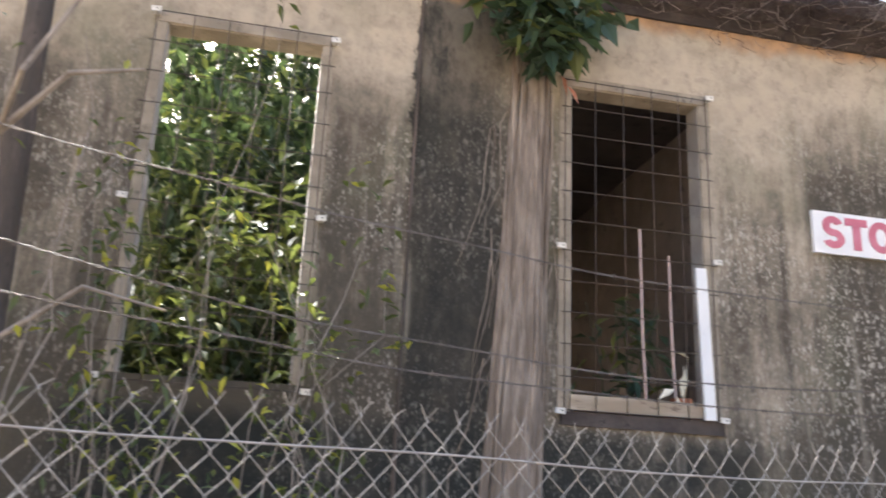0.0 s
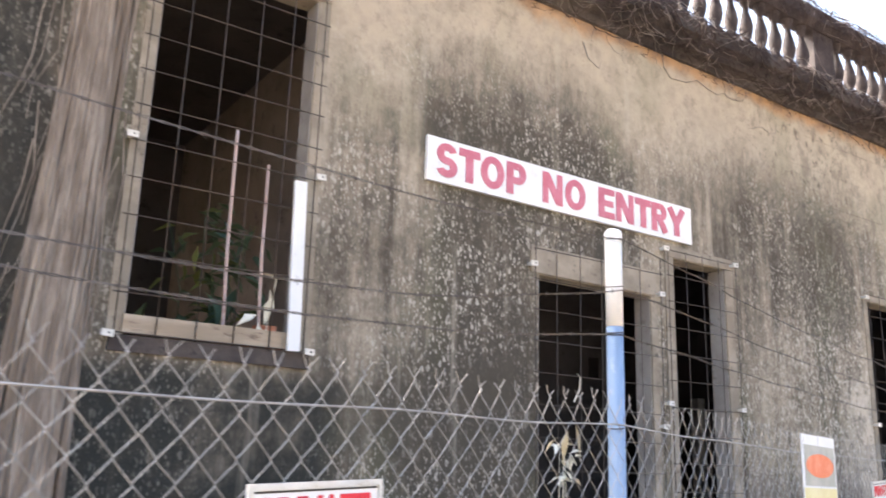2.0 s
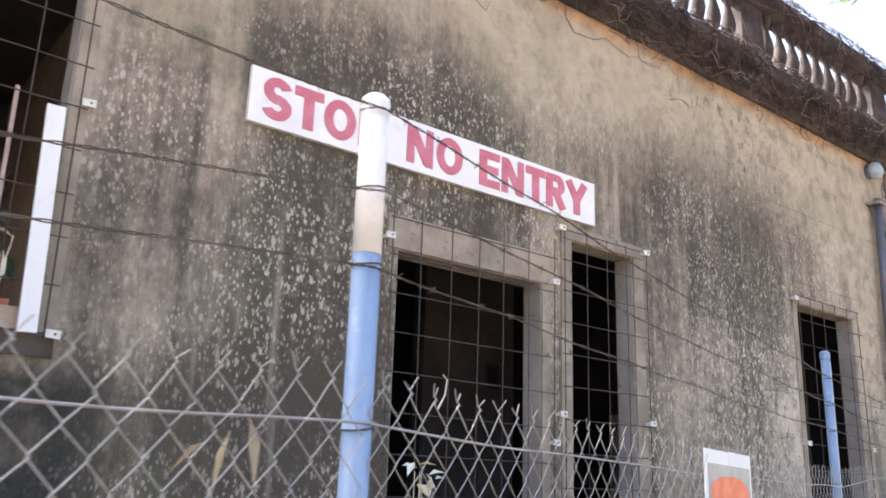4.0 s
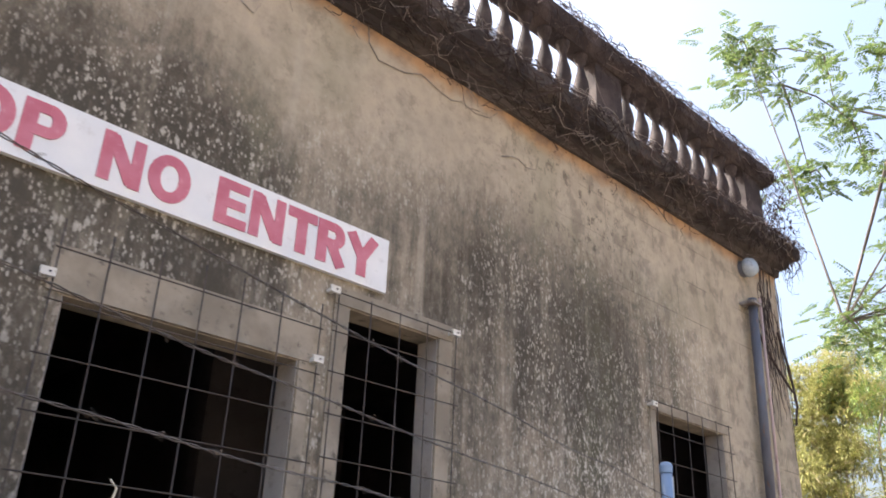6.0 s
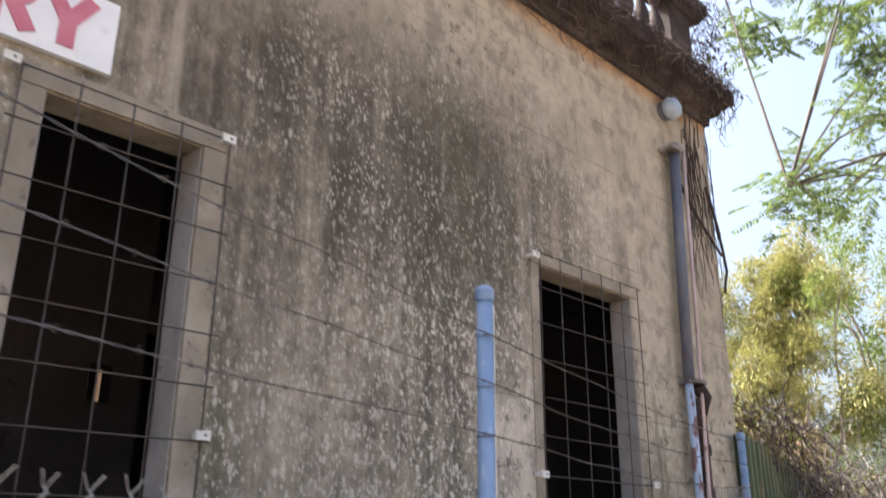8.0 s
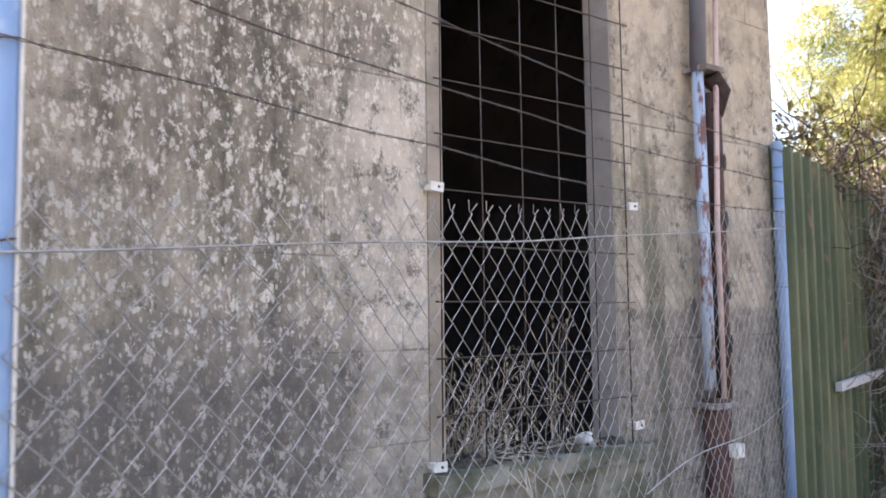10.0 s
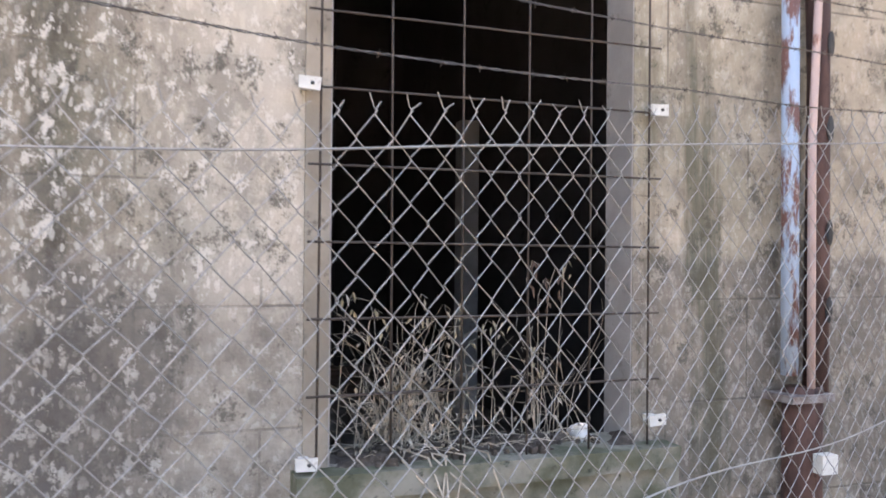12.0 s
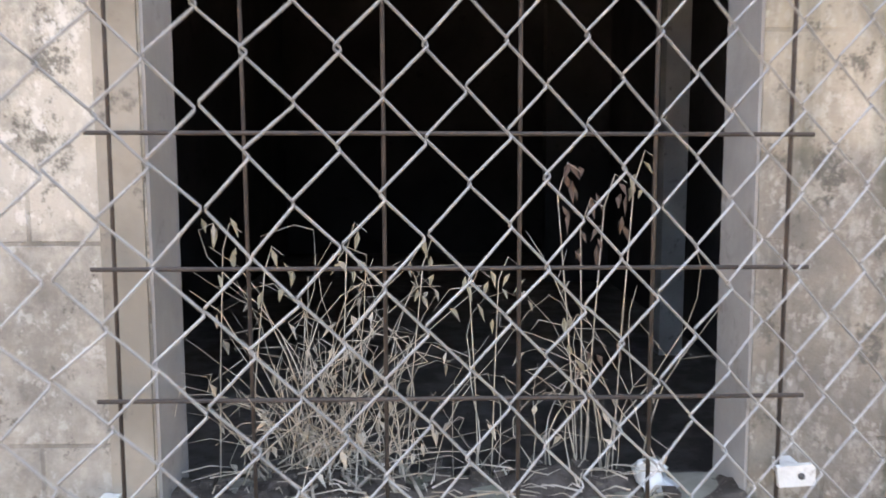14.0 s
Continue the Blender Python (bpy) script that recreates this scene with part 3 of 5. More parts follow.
def creeper(count, material, r0, name, label, x_lo, x_hi, wild):
    s = Shape()
    for _ in range(count):
        x, u = random.uniform(x_lo, x_hi), random.choice((random.uniform(0, 3.5), random.uniform(7, 13), random.uniform(8, 13)))
        du, dx = random.uniform(-0.5, 0.5), random.gauss(0, 0.06)
        off, pts = random.uniform(0, 0.035), []
        for _ in range(random.randint(8, 20)):
            y, z = on_outline(u)
            pts.append((min(x, END + 0.2), WALL + y - off + random.gauss(0, 0.012) * wild, z + random.gauss(0, 0.012) * wild))
            du = max(-0.7, min(0.7, du + random.gauss(0, 0.22)))
            dx = max(-0.1, min(0.1, dx + random.gauss(0, 0.035)))
            u, x = u + du, x + dx
            if not 0 < u < 14 or (3.6 < u < 6.8 and random.random() < 0.5):
                break
        if random.random() < 0.25 * wild:
            p = Vector(pts[-1])
            for k in range(random.randint(3, 7)):
                p = p + Vector((random.gauss(0, 0.03), random.gauss(-0.012, 0.015), random.uniform(-0.05, 0.012)))
                pts.append(tuple(p))
        if len(pts) > 2:
            s.tube(pts, r0 * random.uniform(0.6, 1.5), r0 * 0.4, 3, False)
    return solid(name, s, material, label, "vine", "stuff")


creeper(900, VINE, 0.0038, "dead_vine", "tangled dark dead creeper over the balustrade", 2.2, END + 0.15, 1.0)
# thin stems trailing down in front of the balusters and off the lip of the cornice
s = Shape()
for _ in range(900):
    low = random.random() < 0.35
    p = Vector((random.uniform(2.4, END + 0.15), WALL - (random.uniform(0.17, 0.24) if low else random.uniform(0.05, 0.13)), random.uniform(5.05, 5.2) if low else random.uniform(5.86, 6.05)))
    pts = []
    for _ in range(random.randint(4, 9)):
        pts.append(tuple(p))
        p = p + Vector((random.gauss(0, 0.035), random.gauss(0, 0.012), -random.uniform(0.01, 0.06)))
    s.tube(pts, random.uniform(0.0018, 0.0042), 0.001, 3, False)
solid("dead_vine", s, VINE, "thin dead creeper stems trailing off the parapet", "vine", "stuff")
creeper(230, PALEVINE, 0.0032, "dead_vine", "pale grey dry creeper stems on the cornice", 2.2, END + 0.1, 2.0)
# creeper on the corner: stems hanging down the wall's edge and wisps against the sky
s = Shape()
for _ in range(34):
    x, y, z = END + random.uniform(-0.45, 0.0), WALL - random.uniform(0.01, 0.05), random.uniform(4.2, 5.1)
    pts = []
    for _ in range(random.randint(6, 16)):
        pts.append((x, y, z))
        x, z = min(x + random.gauss(0.005, 0.025), END + 0.015), z - random.uniform(0.03, 0.14)
    s.tube(pts, 0.0042 * random.uniform(0.4, 1.3), 0.002, 4, False)
for _ in range(120):
    p, pts = Vector((END + random.uniform(-0.1, 0.2), WALL + random.uniform(-0.2, 0.1), random.uniform(5.0, 6.1))), []
    for _ in range(random.randint(4, 9)):
        pts.append(tuple(p))
        p = p + Vector((random.uniform(-0.02, 0.07), random.gauss(0, 0.03), random.gauss(0, 0.045)))
    s.tube(pts, 0.004, 0.002, 3, False)
for x0, pts in ((0, [(10.62, 4.32), (10.72, 4.1), (10.80, 3.84), (10.83, 3.68), (10.79, 3.60), (10.76, 3.5)]), (1, [(10.20, 4.25), (10.45, 4.02), (10.68, 3.86), (10.78, 3.80)])):
    s.tube([(x, WALL - 0.03, z) for x, z in pts], 0.014, 0.010, 5)
solid("dead_vine", s, VINE, "dead creeper stems clinging to the wall corner", "vine", "stuff")
s = Shape()
for _ in range(60):
    s.leaf((END + random.uniform(0.0, 0.35), WALL + random.uniform(-0.2, 0.1), random.uniform(5.15, 5.9)), (random.gauss(0, 1), random.gauss(0, 1), -1), 0.05, 0.03)
solid("dead_vine_leaf", s, VINE, "shrivelled dark creeper leaves at the parapet corner", "leaf", "stuff")
# single stems on the plaster under the cornice
for pts in ([(5.78, 4.92), (5.80, 4.79), (5.88, 4.71), (6.06, 4.73), (6.20, 4.79), (6.35, 4.75), (6.46, 4.73), (6.55, 4.77), (6.69, 4.74), (6.80, 4.77), (6.89, 4.85)],
            [(6.94, 4.54), (7.02, 4.58), (7.09, 4.59), (7.18, 4.56), (7.27, 4.58), (7.30, 4.69)], [(8.75, 4.89), (8.86, 4.82), (8.93, 4.79), (9.04, 4.81)],
            [(4.9, 4.72), (4.95, 4.6), (5.06, 4.55), (5.1, 4.63)]):
    s = Shape().tube([(x + random.gauss(0, 0.008), WALL - 0.008, z) for x, z in pts], 0.0042, 0.0022, 5)
    solid("vine_stem", s, TWIG, "thin dry vine stem clinging to the plaster", "vine", group="stems on the plaster")

# ---- surrounds and reveals ----
def surround(kind, x0, x1, z0, z1, w=0.10, sides="lrt", head=None):
    t = thing("window_surround", "pale smooth plaster band around the %s opening" % kind, "trim", kind="structure")
    y0, y1 = WALL - 0.008, WALL + 0.1
    if "l" in sides:
        part("jamb", Shape().box((x0 - w, y0, z0), (x0 - 0.003, y1, z1)).rough(0.003, 9), SURROUND, t)
    if "r" in sides:
        part("jamb", Shape().box((x1 + 0.003, y0, z0), (x1 + w, y1, z1)).rough(0.003, 9), SURROUND, t)
    if "t" in sides:
        part("head", Shape().box((x0 - w, y0 - 0.002, z1 + 0.003), (x1 + w, y1, z1 + (head or w * 0.9))).rough(0.003, 9), SURROUND, t)
    # painted lining of the reveal
    e = 0.005
    part("lining", Shape().box((x0 - 0.05, WALL + 0.003, z0), (x0 + e, WALL + THICK + 0.01, z1)), REVEAL, t, "grey painted reveal")
    part("lining", Shape().box((x1 - e, WALL + 0.003, z0), (x1 + 0.05, WALL + THICK + 0.01, z1)), REVEAL, t, "grey painted reveal")
    part("lining", Shape().box((x0 + e, WALL + 0.003, z1 - e), (x1 - e, WALL + THICK + 0.01, z1 + 0.05)), SURROUND, t)
    return t


surround("garden", *OPENINGS["garden"], 0.07)
surround("upper", *OPENINGS["upper"], 0.08)
surround("door", *OPENINGS["door"], 0.07, "rt", 0.19)
surround("narrow", *OPENINGS["narrow"], 0.10)
surround("far", *OPENINGS["far"], 0.07, "lt")
# the ledge under the far opening and the low plinth under it
solid("window_sill", Shape().box((8.45, WALL - 0.09, 0.985), (9.60, WALL + THICK, 1.05)).rough(0.012, 7), MOSS, "chipped mossy concrete sill under the far opening", "sill", "structure")
solid("wall_plinth", Shape().box((8.47, WALL - 0.055, 0.0), (9.62, WALL - 0.002, 0.985)).rough(0.01, 5), MOSS, "green mossy plinth under the sill", "plinth", "structure")
solid("window_sill", Shape().box((1.74, WALL - 0.022, 2.07), (2.80, WALL + 0.02, 2.155)).rough(0.01, 7), CORNICE, "blackened ledge under the upper opening", "sill", "structure")
# thin dark tube standing in for the upright crack beside the dark strip
solid("wall_crack_line", Shape().tube([(0.785, WALL - 0.012, 0), (0.775, WALL - 0.012, 2.4), (0.785, WALL - 0.012, 4.9)], 0.012, sides=8), BARK, "thin dark tube standing in for a crack up the plaster", "conduit", "structure")


# ---- welded mesh over the openings ----
def bar_mesh(length):
    return Shape().tube([(0, 0, 0), (0, 0, length)], 0.0034, sides=6).mesh("bar", MESHWIRE, True)


def grille(kind, x0, x1, z0, z1, cols, rows, clips, over=0.03, top=None):
    t = thing("welded_mesh", "rusty welded wire mesh clipped over the %s" % kind, "wire mesh", (0, 0, 0), "meshes over the openings")
    y = WALL - 0.040
    up = bar_mesh((top or z1) - z0 + over)
    for i in range(cols + 1):
        x = x0 + (x1 - x0) * i / cols
        part("upright_bar", up, MESHWIRE, t, m=pose(x, y, z0 - over / 2, random.gauss(0, 0.12), random.gauss(0, 0.12), 0))
    across = bar_mesh(x1 - x0 + 2 * over)
    for j in range(rows + 1):
        z = z1 + (z0 - z1) * j / rows
        part("cross_bar", across, MESHWIRE, t, m=pose(x0 - over, y - 0.009, z, 0, 90 + random.gauss(0, 0.25), random.gauss(0, 0.1)))
    for cx, cz in clips:
        c = Shape().box((-0.029, -0.010, -0.017), (0.029, 0.0, 0.017)).rough(0.003, 20).box((-0.014, 0.0, -0.010), (0.014, 0.050, 0.010))
        c = part("clip", c, CLIP, t, "white plate clip with a screw", m=pose(cx, y - 0.016, cz, 0, random.uniform(-6, 6), 0))
        part("screw", Shape().lathe([(0.005, 0), (0.005, 0.005), (0.003, 0.007)], pose(0.006, -0.009, 0, 90), 8), PRINTDARK, c)
    return t


grille("garden window", -0.83, 0.22, 2.15, 4.36, 5, 11, [(-0.84, 4.36), (0.24, 4.33), (-0.86, 3.17), (0.25, 3.16), (0.25, 2.15), (-0.86, 2.16)])
grille("upper window", 1.76, 2.755, 2.16, 4.31, 5, 11, [(2.78, 4.32), (1.73, 3.16), (2.785, 3.16), (1.73, 2.15), (2.785, 2.16)])
grille("doorway", 4.42, 5.62, 0.12, 3.02, 6, 14, [(4.38, 2.91), (5.63, 2.87), (5.63, 1.9)], top=3.13)
grille("narrow window", 5.73, 6.53, 1.05, 3.23, 4, 11, [(5.69, 3.235), (6.52, 3.23), (5.69, 2.07), (6.53, 2.07)])
grille("far window", 8.51, 9.52, 1.045, 3.255, 5, 11, [(8.46, 3.23), (8.48, 2.055), (9.54, 2.055), (8.48, 1.075), (9.54, 1.125)])

# ---- painted sign ----
sign = thing("wall_sign", "long white board with STOP NO ENTRY in faded red letters", "sign", (4.775, WALL, 3.47))
part("board", Shape().box((-1.255, -0.028, -0.148), (1.255, -0.002, 0.148)).rough(0.003, 3), SIGNWHITE, sign, "white painted board")


def lettering(words, width, height, material, parent, m, name="lettering", depth=0.0012, weight=0.0):
    cu = bpy.data.curves.new(name, "FONT")
    cu.body, cu.align_x, cu.align_y, cu.extrude, cu.offset = words, "CENTER", "CENTER", depth, weight
    tmp = new("tmp_text", cu)
    bpy.context.view_layer.update()
    me = bpy.data.meshes.new_from_object(tmp.evaluated_get(bpy.context.evaluated_depsgraph_get()))
    bpy.data.objects.remove(tmp)
    co = np.empty(len(me.vertices) * 3)
    me.vertices.foreach_get("co", co)
    co = co.reshape(-1, 3)
    lo, hi = co.min(0), co.max(0)
    co[:, 0] = (co[:, 0] - (lo[0] + hi[0]) / 2) * width / (hi[0] - lo[0])
    co[:, 1] = (co[:, 1] - (lo[1] + hi[1]) / 2) * height / (hi[1] - lo[1])
    me.vertices.foreach_set("co", co.ravel())
    me.materials.clear()
    me.materials.append(material)
    return part(name, me, material, parent, m=m)


# heavy hand-cut capitals in strokes and rings on a unit cell: bars as (x0, z0, x1, z1, width), rings as (cx, cz, rx, rz, a0, a1)
H0, SW = 0.112, 0.053
GLYPHS = {
    "T": ([(-0.075, 0.086, 0.075, 0.086, SW), (0, 0.09, 0, -H0, SW)], []),
    "N": ([(-0.058, -H0, -0.058, H0, SW * 0.86), (0.058, -H0, 0.058, H0, SW * 0.86), (-0.05, 0.095, 0.05, -0.095, SW)], []),
    "E": ([(-0.05, -H0, -0.05, H0, SW), (-0.06, 0.089, 0.066, 0.089, SW * 0.9), (-0.06, 0.0, 0.056, 0.0, SW * 0.85), (-0.06, -0.089, 0.068, -0.089, SW * 0.9)], []),
    "Y": ([(0, -H0, 0, 0.0, SW), (-0.068, 0.108, 0.0, -0.012, SW), (0.068, 0.108, 0.0, -0.012, SW)], []),
    "O": ([], [(0, 0, 0.062, 0.088, 0, 360)]),
    "P": ([(-0.05, -H0, -0.05, H0, SW), (-0.05, 0.089, 0.012, 0.089, SW * 0.9), (-0.05, -0.012, 0.012, -0.012, SW * 0.9)], [(0.012, 0.0385, 0.036, 0.0505, -90, 90)]),
    "R": ([(-0.05, -H0, -0.05, H0, SW), (-0.05, 0.089, 0.010, 0.089, SW * 0.9), (-0.05, 0.0, 0.010, 0.0, SW * 0.9), (0.0, -0.005, 0.058, -H0, SW)],
          [(0.010, 0.0445, 0.036, 0.0445, -90, 90)]),
    "S": ([], [(0, 0.043, 0.045, 0.047, 20, 270), (0, -0.046, 0.048, 0.044, -160, 90)]),
}


def glyph(bars, rings):
    """A letter in the board's plane, every stroke a thin slab of its own depth."""
    s, lift = Shape(), 0.0
    for x0, z0, x1, z1, w in bars:
        d = Vector((x1 - x0, 0, z1 - z0))
        n = Vector((-d.z, 0, d.x)).normalized() * w / 2
        k = len(s.v)
        for y in (-0.0325 - lift, -0.028):
            for p in ((x0 + n.x, z0 + n.z), (x1 + n.x, z1 + n.z), (x1 - n.x, z1 - n.z), (x0 - n.x, z0 - n.z)):
                s.v.append((p[0], y, p[1]))
        s.f += [tuple(k + q for q in f) for f in ((3, 2, 1, 0), (4, 5, 6, 7), (0, 1, 5, 4), (1, 2, 6, 5), (2, 3, 7, 6), (3, 0, 4, 7))]
        lift += 0.0003
    for cx, cz, rx, rz, a0, a1 in rings:
        k, n = len(s.v), 22
        for i in range(n + 1):
            a = radians(a0 + (a1 - a0) * i / n)
            c, q = math.cos(a), math.sin(a)
            for y in (-0.0325 - lift, -0.028):
                for e in (SW * 0.46, -SW * 0.46):
                    s.v.append((cx + (rx + e) * c, y, cz + (rz + e) * q))
        for i in range(n):
            b = k + 4 * i
            s.f += [(b, b + 1, b + 5, b + 4), (b + 2, b + 6, b + 7, b + 3), (b, b + 4, b + 6, b + 2), (b + 1, b + 3, b + 7, b + 5)]
        lift += 0.0003
    return s


for word, places in (("STOP", (-1.105, -0.925, -0.735, -0.530)), ("NO", (-0.205, 0.010)), ("ENTRY", (0.325, 0.510, 0.705, 0.885, 1.080))):
    for c, px in zip(word, places):
        part("letter", glyph(*GLYPHS[c]), SIGNRED, sign, "faded red capital %s" % c, m=pose(px, 0, 0.006) @ Matrix.Diagonal((1.14, 1, 1.0, 1)))

# ---- downpipe and lamp at the far end ----
pipe = thing("downpipe", "old downpipe, rusted with peeling blue paint, in a wall bracket", "pipe", (10.02, WALL - 0.07, 0))
part("upper_pipe", Shape().tube([(0.09, 0, 4.48), (0.045, 0, 3.6), (0.005, 0, 2.72)], 0.038, sides=14), DARKPIPE, pipe, "dark upper pipe", smooth=True)
part("lower_pipe", Shape().tube([(0.002, 0, 2.72), (0.008, 0, 1.8), (0.012, 0, 1.24)], 0.028, sides=14), BLUEPIPE, pipe, "peeling pale blue pipe", smooth=True)
part("shoe", Shape().tube([(0.075, 0.01, 1.20), (0.075, 0.01, 1.1), (0.075, 0.01, 0.0)], 0.062, sides=14).rough(0.006, 9), RUSTPIPE, pipe, "rusty brown lower length", smooth=True)
# the downpipe's pinkish edge, added as a thin tube of its own
part("pink_edge", Shape().tube([(0.17, -0.03, 4.5), (0.125, -0.03, 3.2), (0.062, -0.035, 2.0), (0.066, -0.035, 1.16)], 0.013, sides=8), PINKPIPE, pipe, "thin pinkish edge of the downpipe, added as a tube", smooth=True)
part("rust_pipe", Shape().tube([(0.118, 0.005, 2.64), (0.122, 0.005, 2.2), (0.128, 0.005, 1.7), (0.128, 0.005, 1.15)], 0.038, sides=12).rough(0.012, 11), RUSTPIPE, pipe, "flaking rusty pipe", smooth=True)
for z in (2.32, 2.0, 1.72, 1.45):
    part("rust_hole", Shape().lathe([(0.016, 0), (0.020, 0.006), (0.012, 0.010)], pose(0.135, -0.032, z + random.gauss(0, 0.03), 90) @ Matrix.Diagonal((0.7, 2.2, 1, 1)), 9), PRINTDARK, pipe, "black rusted-through hole")
part("elbow", Shape().tube([(0.09, 0, 2.72), (0.15, -0.03, 2.64), (0.12, -0.01, 2.54)], 0.05, 0.042, 10).rough(0.014, 12), BLACKRUST, pipe, "rusty broken elbow", smooth=True)
for z, w in ((2.735, 0.075), (4.42, 0.07), (1.17, 0.085)):
    part("bracket", Shape().box((0.05 - w, -0.065, z - 0.012), (0.05 + w, 0.07, z + 0.012)).rough(0.004, 15), STRAP, pipe, "rust-stained grey strap")
part("junction_box", Shape().box((0.055, -0.10, 0.94), (0.115, -0.06, 1.00)).rough(0.004, 9), CLIP, pipe, "pale junction box")
lamp = thing("wall_lamp", "round frosted bulkhead lamp under the cornice", "lamp", (10.12, WALL, 4.78))
part("base", Shape().lathe([(0.075, 0), (0.075, 0.03), (0.05, 0.05)], pose(0, 0, 0, 90), 16), DARKPIPE, lamp)
part("bowl", Shape().lathe([(0.06, 0.03), (0.082, 0.05), (0.088, 0.08), (0.070, 0.12), (0.038, 0.14), (0.01, 0.145)], pose(0, 0, 0, 90), 18).rough(0.008, 14), LAMPGLASS, lamp, "frosted bluish bowl", smooth=True)

# ---- fence: posts, barbed wire, chain link ----
POSTS = [(-1.12, 1.54, 2.38), (2.76, 2.49, 2.36), (6.91, 3.78, 2.49), (10.66, 4.765, 2.46)]
TOPWIRE = [1.70, 1.725, 1.705, 2.02]
for i, (x, y, z) in enumerate(POSTS):
    t = thing("fence_post", ("blue painted steel fence post with a white upper end" if i == 1 else "blue painted steel fence post with a domed cap"), "post", (x, y, 0), "fence posts")
    r = 0.027 if i == 1 else 0.026
    split = 2.04 if i == 1 else z - 0.03
    part("shaft", Shape().tube([(0, 0, 0), (0, 0, split)], r, sides=20), BLUE, t, "blue painted shaft", smooth=True)
    if i == 1:
        part("upper_shaft", Shape().tube([(0, 0, split), (0, 0, z - 0.03)], r + 0.0006, sides=20), WHITE, t, "white upper shaft", smooth=True)
    # thin pale strip added along this post's right edge
    if i == 2:
        part("pale_strip", Shape().tube([(0.024, -0.017, 0), (0.024, -0.017, split - 0.03)], 0.0035, sides=6), CLIP, t, "thin pale strip added along the right edge")
    lip = 0.0015 if i == 1 else 0.004
    cap = Shape().lathe([(r + lip, z - 0.045), (r + lip + 0.001, z - 0.012), (r, z - 0.003), (r * 0.7, z + 0.004), (r * 0.2, z + 0.007)], sides=20)
    part("cap", cap, WHITE if i == 1 else BLUE, t, smooth=False)
    for h in (2.33, 2.17, 2.02, 1.72):
        if h < z:
            ring = [((r + 0.003) * math.cos(a / 8 * 2 * math.pi), (r + 0.003) * math.sin(a / 8 * 2 * math.pi), h + 0.004 * math.sin(a)) for a in range(9)]
            part("tie_wire", Shape().tube(ring, 0.0018, sides=4), BARB, t)


def spanned(a, b, za, zb, sag, n):
    pts = []
    for i in range(n + 1):
        f = i / n
        pts.append(Vector((a[0] + (b[0] - a[0]) * f, a[1] + (b[1] - a[1]) * f, za + (zb - za) * f - 4 * sag * f * (1 - f))))
    return pts


barb = Shape()
barb.tube([(-0.004, 0, -0.016), (0.003, 0.004, 0), (-0.004, 0, 0.016)], 0.0017, 0.0008, 4)
barb.tube([(0.006, -0.016, 0), (-0.003, 0, 0.004), (0.004, 0.016, 0.002)], 0.0017, 0.0008, 4)
barb.tube([(-0.008, 0, 0), (0.008, 0, 0)], 0.0042, sides=6)
barb = barb.mesh("barb", BARB)
LINES = [(2.33, 2.33, 2.40, (0.15, 0.03, 0.04)), (2.16, 2.17, 2.25, (0.235, 0.02, 0.05)), (2.01, 2.02, 2.10, (0.14, 0.025, 0.05))]
for z1, z2, z3, sags in LINES:
    for i, (za, zb, sag) in enumerate(((z1, z1, sags[0]), (z1, z2, sags[1]), (z2, z3, sags[2]))):
        a, b = POSTS[i], POSTS[i + 1]
        t = thing("barbed_wire", "weathered twisted barbed wire strung between fence posts", "barbed wire", (0, 0, 0), "barbed wires")
        pts = spanned(a, b, za, zb, sag, 60)
        pts = [p + noise.noise_vector(p * 2.1 + Vector((0, 0, za * 9))) * 0.012 + Vector((0, -0.038, 0)) for p in pts]
        for ph in (0, math.pi):
            fine = []
            for k in range(300):
                f = k / 299 * 60
                j = min(int(f), 59)
                p = pts[j].lerp(pts[j + 1], f - j)
                fine.append(p + Vector((0, math.cos(k * 1.1 + ph), math.sin(k * 1.1 + ph))) * 0.0019)
            part("strand", Shape().tube(fine, 0.0013, sides=3, cap=False), BARB, t)
        for k in range(32):
            f = (k + random.uniform(0.3, 0.7)) / 32 * 60
            j = min(int(f), 59)
            p = pts[j].lerp(pts[j + 1], f - j)
            part("barb", barb, BARB, t, m=pose(*p, random.uniform(0, 360), random.gauss(0, 10), 14 + random.gauss(0, 8)) @ Matrix.Scale(0.6, 4))

# chain link: upright zigzag wires hooked into one another
W, H = 0.078, 0.085


def zigzag(hang, seed):
    rnd = random.Random(seed)
    pts, rows = [], int(1.78 / (H / 2))
    s = Shape()
    for k in range(rows + 1):
        side = 1 if k % 2 else -1
        z = -k * H / 2
        jx, jz = rnd.gauss(0, 0.0016), rnd.gauss(0, 0.0014)
        for dz in (0.0016, -0.0016):
            pts.append((side * (W / 4 + 0.0006) + jx, side * (0.0018 if dz > 0 else -0.0018), z + dz + jz))
    # neighbours meet above the straining wire, twist once and fork
    if hang:
        side, knot = -1, 0.0
        pts = pts[1:]
    else:
        side, knot = 1, H / 2
    meet = side * W / 4
    lean = side * rnd.uniform(0.012, 0.026)
    pts = [(meet + lean, rnd.gauss(0, 0.004), knot + 0.016 + rnd.uniform(0.012, 0.026)), (meet + side * 0.003, 0.003, knot + 0.014), (meet - side * 0.002, -0.003, knot + 0.006)] + pts
    return s.tube(pts, 0.0014, sides=4, cap=False)


